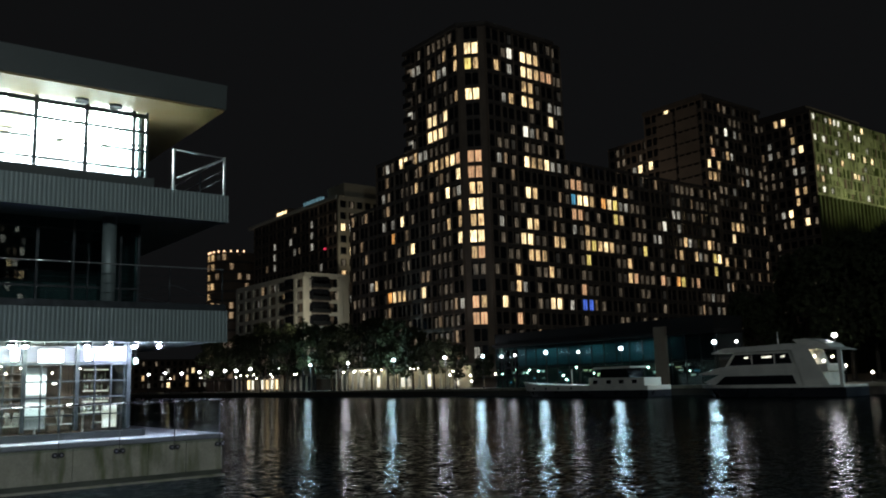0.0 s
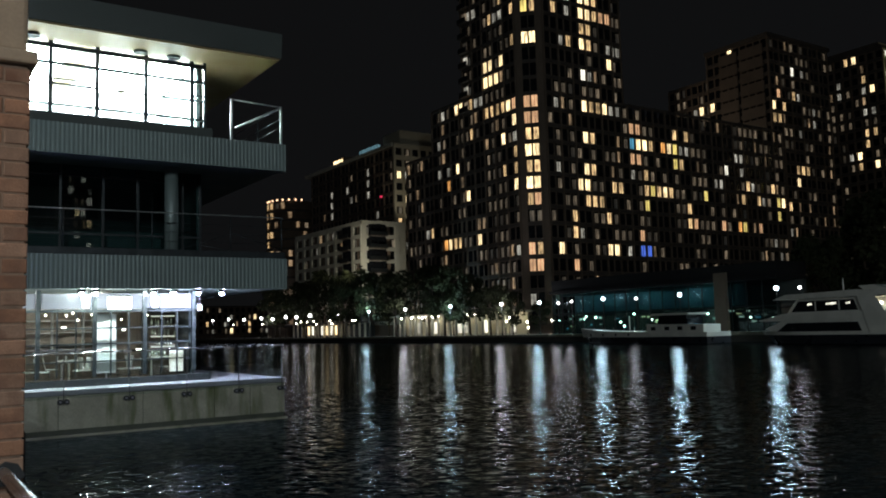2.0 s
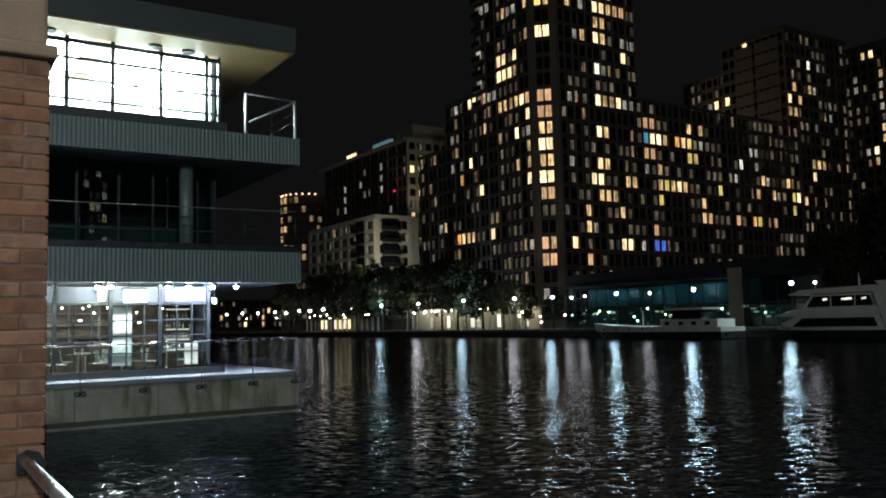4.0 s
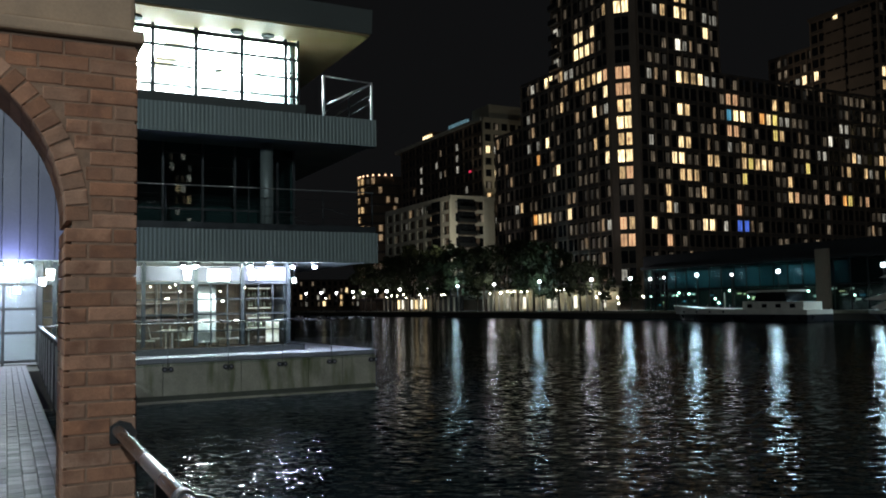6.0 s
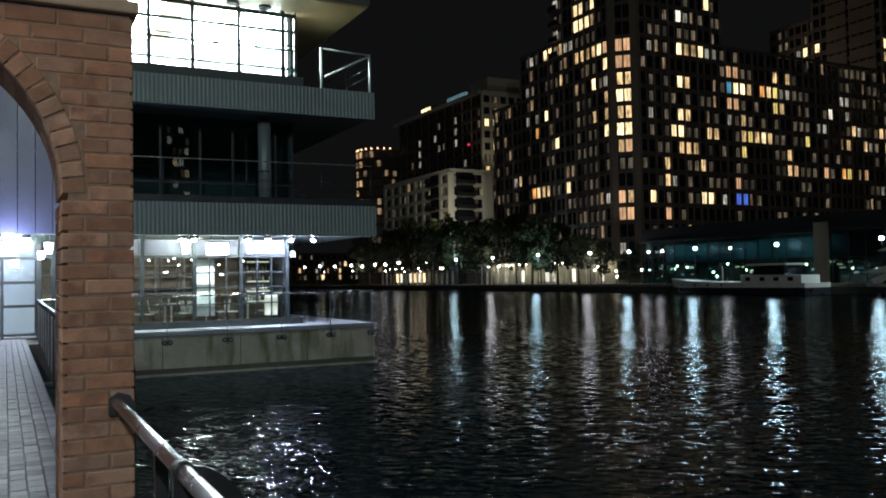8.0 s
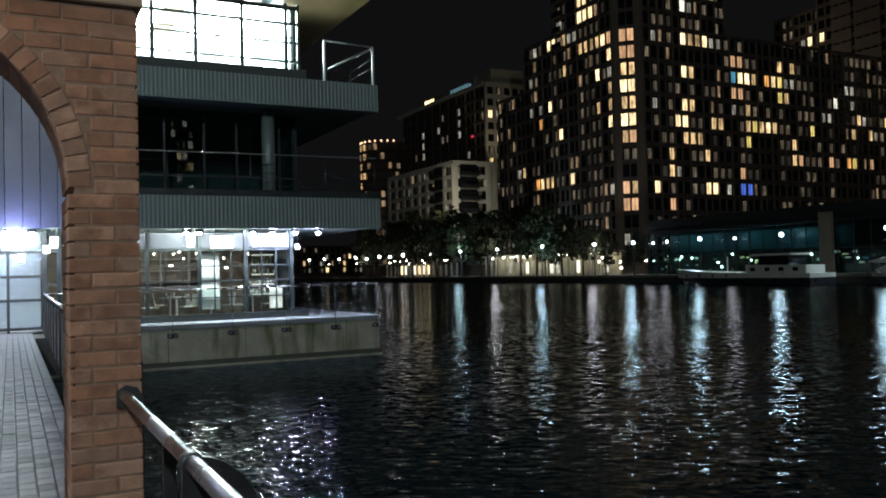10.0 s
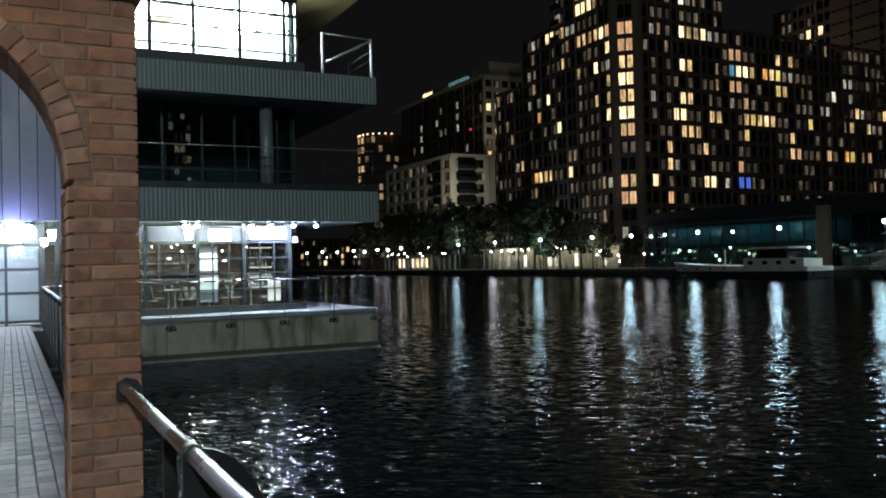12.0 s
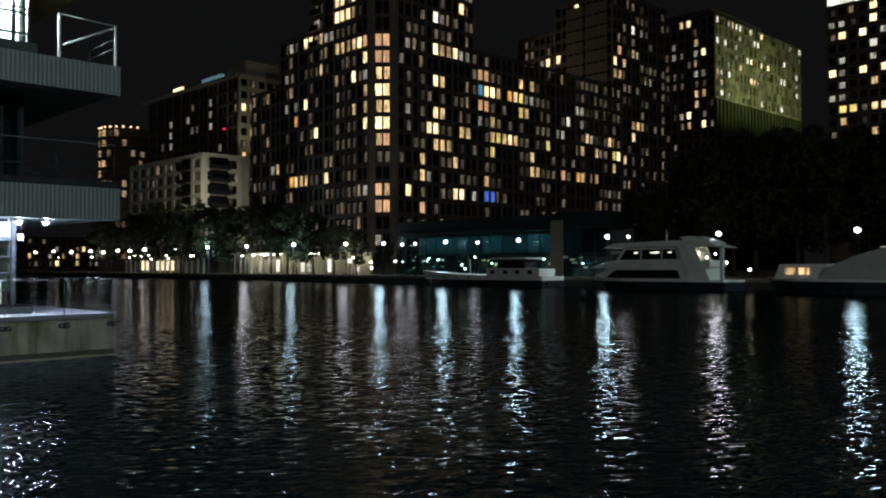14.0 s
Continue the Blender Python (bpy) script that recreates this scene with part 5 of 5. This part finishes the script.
for i in range(16):
    y = 191 + i * 3.0
    block(shops, "pier", 102.0, 102.4, y - 0.25, y + 0.25, 0, 3.6, M_CREAM)
    if i in (5, 6, 7, 8, 10, 11):
        bm = bmesh.new()
        box(bm, 102.5, 102.6, y + 0.35, y + 2.6, 0.6, 3.1)
        part("shop_window", bm, LIT["W" if i % 2 else "G"], shops)

rs = random.Random(33)
for i in range(12):
    az = 17.6 + 10.5 * rs.random() ** 0.8
    x = 95.0 + rs.random() * 4
    y = x / math.tan(radians(az))
    ob = thing("bollard_lamp", "small warm lamp on the promenade", "lamp", "small promenade lamps")
    bm = bmesh.new()
    tube(bm, (x, y, 0), (x, y, 3.0 + 1.5 * rs.random()), 0.06, seg=6)
    part("post", bm, M_BLACK, ob)
    z = max(v.co.z for v in ob.children[0].data.vertices)
    bm = bmesh.new()
    ball(bm, (x, y, z + 0.1), 0.17, u=8, v=6)
    part("globe", bm, G_SMALL, ob)
for i in range(30):
    y = 48 + i * 2.9 + rs.random()
    x = 97.6 + rs.random() * 5
    ob = thing("bollard_lamp", "small white lamp among the promenade furniture", "lamp", "small promenade lamps")
    z = 1.0 + 2.2 * rs.random()
    bm = bmesh.new()
    tube(bm, (x, y, 0), (x, y, z), 0.05, seg=6)
    part("post", bm, M_BLACK, ob)
    bm = bmesh.new()
    ball(bm, (x, y, z + 0.1), 0.17, u=8, v=6)
    part("globe", bm, G_SMALL, ob)

# dock end, far off
bm = bmesh.new()
box(bm, -60, SHORE_X - 0.5, 372, 700, -3.5, 0.0)
solid("dock_end_quay", bm, M_GROUND, "paved quay closing the far end of the dock", "quay", kind="structure")
endb = thing("dock_end_building", "low dark building at the far end of the dock", "building")
block(endb, "wall", 60, 160, 392, 410, 0, 15, M_DARKBRICK)
facade(endb, (60, 392.0), RIGHT, 100.0, 1.5, 4, S, 34, (1.6, 2.0), W_A, ["", "...w..g.....W...g..w......g...W...", "..g....w...g.....W....w..g...w..g.", ".W..w..WW..g..w..W.w...g..W..w..g."], dim=0.15, rng=random.Random(40))

# ---- trees ----
def leaf_mesh(name, seed, height, spread, low, count, leaf):
    rng = np.random.default_rng(seed)
    clumps = []
    for _ in range(34):
        a, r, h = rng.uniform(0, 2 * math.pi), math.sqrt(rng.uniform(0, 1)), rng.uniform(0, 1)
        wide = spread * (0.45 + 0.75 * math.sin(math.pi * (0.12 + 0.80 * h)))
        clumps.append((r * wide * math.cos(a) * 0.8, r * wide * math.sin(a) * 0.8, low + h * (height - low) * 0.93, rng.uniform(0.5, 1.0) * spread * 0.36))
    which = rng.integers(0, len(clumps), count)
    base = np.array(clumps)[which]
    d = rng.normal(size=(count, 3))
    d /= np.linalg.norm(d, axis=1)[:, None]
    centre = base[:, :3] + d * (base[:, 3:4] * rng.uniform(0.35, 1.0, (count, 1)) ** 0.5)
    a1 = rng.normal(size=(count, 3))
    a1 /= np.linalg.norm(a1, axis=1)[:, None]
    a2 = np.cross(a1, rng.normal(size=(count, 3)))
    a2 /= np.linalg.norm(a2, axis=1)[:, None]
    s = leaf * rng.uniform(0.6, 1.3, (count, 1))
    quads = np.stack([centre - a1 * s, centre + a2 * s * 0.55, centre + a1 * s, centre - a2 * s * 0.55], axis=1).reshape(-1, 3)
    me = bpy.data.meshes.new(name)
    me.from_pydata(quads.tolist(), [], [tuple(range(4 * i, 4 * i + 4)) for i in range(count)])
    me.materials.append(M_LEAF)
    return me, clumps


def tree(seed, height, spread, low, count, leaf):
    ob = thing("tree", "leafy promenade tree, dark at night", "tree", "promenade trees")
    me, clumps = leaf_mesh("crown", seed, height, spread, low, count, leaf)
    crown = new("crown", me)
    crown.parent = ob
    bm = bmesh.new()
    r0 = height * 0.018
    tube(bm, (0, 0, -0.05), (0.1, 0.05, low), r0, r0 * 0.75, seg=10)
    tube(bm, (0.1, 0.05, low - 0.02), (0.0, 0.1, height * 0.8), r0 * 0.75, r0 * 0.2, seg=8)
    for c in clumps[:12]:
        tube(bm, (0.08, 0.06, low + 0.35 * (c[2] - low)), c[:3], r0 * 0.4, r0 * 0.1, seg=6)
    part("trunk", bm, M_BARK, ob)
    return ob


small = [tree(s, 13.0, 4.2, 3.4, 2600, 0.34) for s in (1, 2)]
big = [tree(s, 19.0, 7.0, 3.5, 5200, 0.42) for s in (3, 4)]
spots = [(99.5 + 2 * math.sin(i * 2.3), 150 + i * 8.6) for i in range(12)]
for i, (x, y) in enumerate(spots):
    m = pose(x, y, 0, 0, 0, 67 * i)
    if i < 2:
        small[i].matrix_basis = m
        small[i].scale = (1.15, 1.15, 1.2)
    else:
        t = copy_thing(small[i % 2], m)
        k = 1.12 + 0.3 * ((i * 37) % 10) / 10
        t.scale = (1.15, 1.15, k)
for i, (x, y, k) in enumerate(((113.5, 71.0, 0.76), (117, 66, 1.0), (114, 58, 1.05), (119, 51, 1.12), (114, 45, 1.05), (119, 39.5, 1.07), (114, 34, 1.0), (125, 60, 1.15), (127, 43, 1.17), (119, 28, 1.02))):
    m = pose(x, y, 0, 0, 0, 91 * i)
    if i < 2:
        big[i].matrix_basis = m
        big[i].scale = (k, k, k)
    else:
        t = copy_thing(big[i % 2], m)
        t.scale = (k, k, k)
for i, (y, k) in enumerate(((118, 0.5), (126, 0.62), (133, 0.8), (140, 0.95), (146, 0.7))):
    t = copy_thing(small[i % 2], pose(99.0, y, 0, 0, 0, 40 * i))
    t.scale = (k, k, k)

# ---- boats ----
def hull_outline(y_stern, y_bow, x, half):
    pts = [(x - half, y_stern), (x - half, y_stern + 0.55 * (y_bow - y_stern))]
    for i in range(1, 8):
        u = i / 8
        pts.append((x - half * (1 - u * u), y_stern + (0.55 + 0.45 * u) * (y_bow - y_stern)))
    pts.append((x, y_bow))
    right = [(2 * x - a, b) for a, b in pts[-2::-1]]
    return pts + right


def layer(name, outline, z0, z1, mat, owner, label="", rake=0.0, toward=0.0):
    """A hull layer: a plan outline lifted from z0 to z1; rake draws its top out past the bow."""
    bm = bmesh.new()
    lo = [bm.verts.new((a, b, z0)) for a, b in outline]
    y_bow = max(b for _, b in outline)
    y_min = min(b for _, b in outline)
    hi = [bm.verts.new((a, b + rake * ((b - y_min) / (y_bow - y_min)) ** 2, z1 + toward * ((b - y_min) / (y_bow - y_min)) ** 3)) for a, b in outline]
    n = len(outline)
    for i in range(n):
        bm.faces.new((lo[i], lo[(i + 1) % n], hi[(i + 1) % n], hi[i]))
    bm.faces.new(lo[::-1])
    bm.faces.new(hi)
    return part(name, bm, mat, owner, label)


def profile(name, pts, x0, x1, mat, owner, label="", bevel=0.0):
    bm = bmesh.new()
    prism(bm, pts, "x", x0, x1)
    if bevel:
        bmesh.ops.bevel(bm, geom=bm.edges[:], offset=bevel, segments=2, profile=0.6, affect="EDGES")
    return part(name, bm, mat, owner, label)


yacht = thing("motor_yacht", "white motor yacht with dark hull moored at the promenade", "boat", "moored boats")
layer("hull", hull_outline(44.5, 61.5, 87.8, 2.4), WATER_Z - 0.4, -0.25, M_HULL, yacht, "dark painted hull", 2.0, 0.3)
layer("sheer_strake", hull_outline(44.6, 63.4, 87.8, 2.45), -0.25, -0.02, M_GEL, yacht, "white sheer strake", 0.2, 0.25)
profile("saloon", [(47.0, -0.02), (60.4, -0.02), (62.0, 0.45), (59.6, 1.4), (47.0, 1.4)], 86.1, 89.5, M_GEL, yacht, "", 0.06)
profile("saloon_window", [(50.2, 0.12), (60.4, 0.12), (59.0, 1.1), (50.6, 1.1)], 86.02, 86.08, M_DARKPANE, yacht)
profile("upper_deck", [(46.5, 1.42), (61.6, 1.3), (62.6, 1.42), (59.4, 2.15), (46.5, 2.2)], 85.9, 89.7, M_GEL, yacht, "", 0.05)
profile("wheelhouse", [(48.0, 2.2), (59.2, 2.1), (57.8, 3.75), (48.6, 3.75)], 86.3, 89.3, M_GEL, yacht, "", 0.05)
profile("wheelhouse_window", [(50.6, 2.35), (58.5, 2.3), (57.6, 3.5), (51.0, 3.5)], 86.22, 86.28, M_DARKPANE, yacht)
for y in (52.6, 55.4):
    profile("window_post", [(y, 2.38), (y + 0.14, 2.38), (y + 0.14, 3.42), (y, 3.42)], 86.18, 86.215, M_GEL, yacht)
# short glowing strips added over the outer face of the wheelhouse glass
for y, w in ((51.4, 0.5), (53.0, 1.2), (55.9, 0.5)):
    profile("saloon_lamp", [(y, 3.05), (y + w, 3.0), (y + w, 3.2), (y, 3.27)], 86.19, 86.214, LIT["G"], yacht)
profile("hardtop", [(44.9, 3.55), (47.4, 3.8), (60.6, 3.75), (59.0, 4.3), (50.5, 4.5), (47.0, 4.15)], 85.8, 89.8, M_GEL, yacht, "white hardtop", 0.05)
profile("aft_wing", [(46.4, -0.02), (49.2, -0.02), (50.4, 3.8), (48.4, 3.8)], 85.82, 86.05, M_GEL, yacht, "sweeping white side wing")
profile("flybridge_arch", [(46.0, 3.75), (49.8, 4.4), (50.4, 4.9), (48.8, 4.95), (46.6, 4.3)], 86.2, 89.4, M_GEL, yacht, "", 0.05)
profile("stern_post", [(45.0, -0.02), (45.35, -0.02), (45.35, 3.6), (45.0, 3.6)], 86.0, 86.3, M_GEL, yacht)
bm = bmesh.new()
tube(bm, (87.8, 53.0, 4.3), (87.8, 53.0, 5.9), 0.09, 0.05, seg=8)
part("mast", bm, M_GEL, yacht)
for y, z in ((46.2, 2.9), (47.2, 2.5), (48.2, 3.0)):
    bm = bmesh.new()
    ball(bm, (86.6, y, z), 0.12, u=8, v=6)
    part("deck_lamp", bm, G_SMALL, yacht)

barge = thing("dutch_barge", "long cream and black barge with a low wheelhouse", "boat", "moored boats")
layer("hull", hull_outline(70.6, 94.2, 88.6, 2.3), WATER_Z - 0.4, -0.35, M_HULL, barge, "black hull", 1.4, 0.7)
layer("bulwark", hull_outline(70.6, 95.6, 88.6, 2.34), -0.35, 0.22, M_GEL, barge, "cream bulwark", 0.5, 0.75)
profile("deckhouse", [(71.6, 0.2), (81.2, 0.2), (81.2, 1.35), (71.6, 1.2)], 86.9, 90.3, M_GEL, barge, "", 0.04)
profile("wheelhouse", [(74.2, 1.3), (79.4, 1.3), (79.0, 2.55), (74.6, 2.55)], 87.1, 90.1, M_DARKPANE, barge, "glazed wheelhouse")
profile("wheelhouse_roof", [(73.6, 2.5), (80.4, 2.5), (80.0, 2.75), (74.0, 2.75)], 86.8, 90.4, M_GEL, barge, "", 0.03)
for y in (72.8, 75.0, 77.2, 79.6):
    profile("deckhouse_window", [(y, 0.5), (y + 0.8, 0.5), (y + 0.8, 1.0), (y, 1.0)], 86.84, 86.89, M_DARKPANE, barge)
for y in (84, 86.5, 89, 91.5):
    bm = bmesh.new()
    tube(bm, (86.2, y, 0.0), (86.3, y, 0.0), 0.16, seg=12)
    part("porthole", bm, M_BLACK, barge)
for y in (83, 85, 87, 89, 91):
    bm = bmesh.new()
    tube(bm, (86.4, y, 0.25), (86.4, y, 1.0), 0.025, seg=6)
    part("stanchion", bm, M_PALEMETAL, barge)
bm = bmesh.new()
tube(bm, (88.6, 86, 0.2), (88.6, 86, 2.6), 0.08, 0.05, seg=8)
part("mast", bm, M_GEL, barge)

cruiser = thing("covered_cruiser", "motor cruiser under a pale cover with lit cabin windows", "boat", "moored boats")
layer("hull", hull_outline(20.0, 38.5, 86.0, 2.4), WATER_Z - 0.4, 0.0, M_HULL, cruiser, "dark hull", 1.5, 0.3)
layer("sheer_strake", hull_outline(20.0, 39.8, 86.0, 2.44), 0.0, 0.2, M_GEL, cruiser, "", 0.2, 0.2)
profile("cabin", [(33.2, 0.2), (38.6, 0.2), (38.0, 1.75), (33.2, 1.75)], 84.4, 87.6, M_GEL, cruiser, "", 0.05)
for y in (35.0, 36.4):
    profile("cabin_window", [(y, 0.7), (y + 0.95, 0.7), (y + 0.95, 1.35), (y, 1.35)], 84.32, 84.39, LIT["w"], cruiser)
profile("cover", [(20.5, 0.2), (34.0, 0.2), (33.4, 1.3), (30.2, 2.6), (27.5, 3.4), (23.0, 3.4), (20.6, 2.6)], 83.9, 88.0, material("pale_canvas", (0.42, 0.44, 0.38), 0.85, vary=0.2, scale=0.8, fine=12, bump=0.2), cruiser, "pale canvas cover", 0.25)
profile("cover_light", [(26.0, 3.42), (28.4, 3.3), (28.4, 3.36), (26.0, 3.5)], 84.6, 86.0, LIT["g"], cruiser)

# ---- bricks of the arch wall ----
B_H, JOINT = 0.065, 0.010
brick_meshes = {}


def brick_mesh(w, d, h=B_H):
    key = (round(w, 3), round(d, 3), h)
    if key not in brick_meshes:
        bm = bmesh.new()
        b = 0.004
        x, y, z = w / 2, d / 2, h / 2
        ring = []
        for yy, s in ((-y, b), (-y + b, 0), (y - b, 0), (y, b)):
            ring.append([bm.verts.new(p) for p in ((-x + s, yy, -z + s), (x - s, yy, -z + s), (x - s, yy, z - s), (-x + s, yy, z - s))])
        for r0, r1 in zip(ring, ring[1:]):
            for i in range(4):
                bm.faces.new((r0[i], r0[(i + 1) % 4], r1[(i + 1) % 4], r1[i]))
        bm.faces.new(ring[0][::-1])
        bm.faces.new(ring[-1])
        brick_meshes[key] = mesh_of("brick", bm, M_BRICK)
    return brick_meshes[key]


rb = random.Random(55)


def lay(x0, x1, z, y0=WALL_Y0, depth=0.10):
    if x1 - x0 > 0.03:
        ob = piece("brick", brick_mesh(x1 - x0, depth), arch_wall, ((x0 + x1) / 2, y0 + depth / 2 + rb.uniform(-0.002, 0.002), z + rb.uniform(-0.003, 0.003)), rb.uniform(-0.006, 0.006))


RING = ARCH_R + 0.112
for c in range(39):
    z = c * 0.075 + B_H / 2
    dz = z - ARCH_Z
    if dz < 0:
        edge = PIER_X0
    elif dz < RING:
        edge = ARCH_X + math.sqrt(max(0, (RING + 0.006) ** 2 - dz * dz))
    else:
        edge = None
    x1 = PIER_X1
    first = 0.105 if c % 2 == 0 else 0.215
    spans = []
    while x1 > (edge if edge is not None else -1.85):
        w = first if x1 == PIER_X1 else 0.215
        spans.append((max(x1 - w, edge if edge is not None else -1.85), x1))
        x1 -= w + JOINT
    for a, b in spans:
        lay(a, b, z)
    if dz < 0:
        for y0 in (WALL_Y0 + 0.112, WALL_Y0 + 0.34):
            piece("brick", brick_mesh(0.10, 0.213), arch_wall, (PIER_X0 + 0.05 + rb.uniform(-0.002, 0.002), y0 + 0.106, z))
n = 36
for i in range(n):
    a = math.pi * (i + 0.5) / n
    ob = piece("voussoir", brick_mesh(0.102, 0.53, 0.069), arch_wall)
    ob.matrix_basis = Matrix.Translation((ARCH_X + (ARCH_R + 0.053) * math.cos(a), WALL_Y0 + 0.262 + rb.uniform(-0.004, 0.004), ARCH_Z + (ARCH_R + 0.053) * math.sin(a))) @ Matrix.Rotation(-a, 4, "Y")

# ---- pavers of the walkway ----
P_L, P_W = 0.21, 0.128
bm = bmesh.new()
b = 0.006
top = [bm.verts.new(p) for p in ((-P_W / 2 + b, -P_L / 2 + b, 0), (P_W / 2 - b, -P_L / 2 + b, 0), (P_W / 2 - b, P_L / 2 - b, 0), (-P_W / 2 + b, P_L / 2 - b, 0))]
low_ring = [bm.verts.new(p) for p in ((-P_W / 2, -P_L / 2, -b), (P_W / 2, -P_L / 2, -b), (P_W / 2, P_L / 2, -b), (-P_W / 2, P_L / 2, -b))]
foot = [bm.verts.new((v.co.x, v.co.y, -0.05)) for v in low_ring]
bm.faces.new(top)
for i in range(4):
    j = (i + 1) % 4
    bm.faces.new((low_ring[i], low_ring[j], top[j], top[i]))
    bm.faces.new((foot[i], foot[j], low_ring[j], low_ring[i]))
paver_me = mesh_of("paver", bm, M_PAVER)
rest = []
rp = random.Random(77)
for i in range(24):
    x = 0.52 - i * (P_W + 0.008)
    for j in range(160):
        y = -4.0 + (j + 0.5 * (i % 2)) * (P_L + 0.008)
        if y > 29.0:
            continue
        z = rp.uniform(-0.003, 0.002)
        if 5.0 < y < 12.4 and -0.62 < x < 0.58:
            ob = piece("paver", paver_me, paving, (x, y, z), rp.uniform(-0.01, 0.01))
        else:
            rest.append((x, y, z))
verts, faces = [], []
for x, y, z in rest:
    k = len(verts)
    verts += [(x + sx * (P_W / 2 - o), y + sy * (P_L / 2 - o), z + h) for h, o in ((0, 0.006), (-0.012, 0)) for sx, sy in ((-1, -1), (1, -1), (1, 1), (-1, 1))]
    faces += [(k, k + 1, k + 2, k + 3)] + [(k + 4 + i, k + 4 + (i + 1) % 4, k + (i + 1) % 4, k + i) for i in range(4)]
me = bpy.data.meshes.new("paver_field")
me.from_pydata(verts, [], faces)
me.materials.append(M_PAVER)
ob = new("paver_field", me)
ob.parent = paving
tagged(ob, "worn grey pavers", kind="stuff")
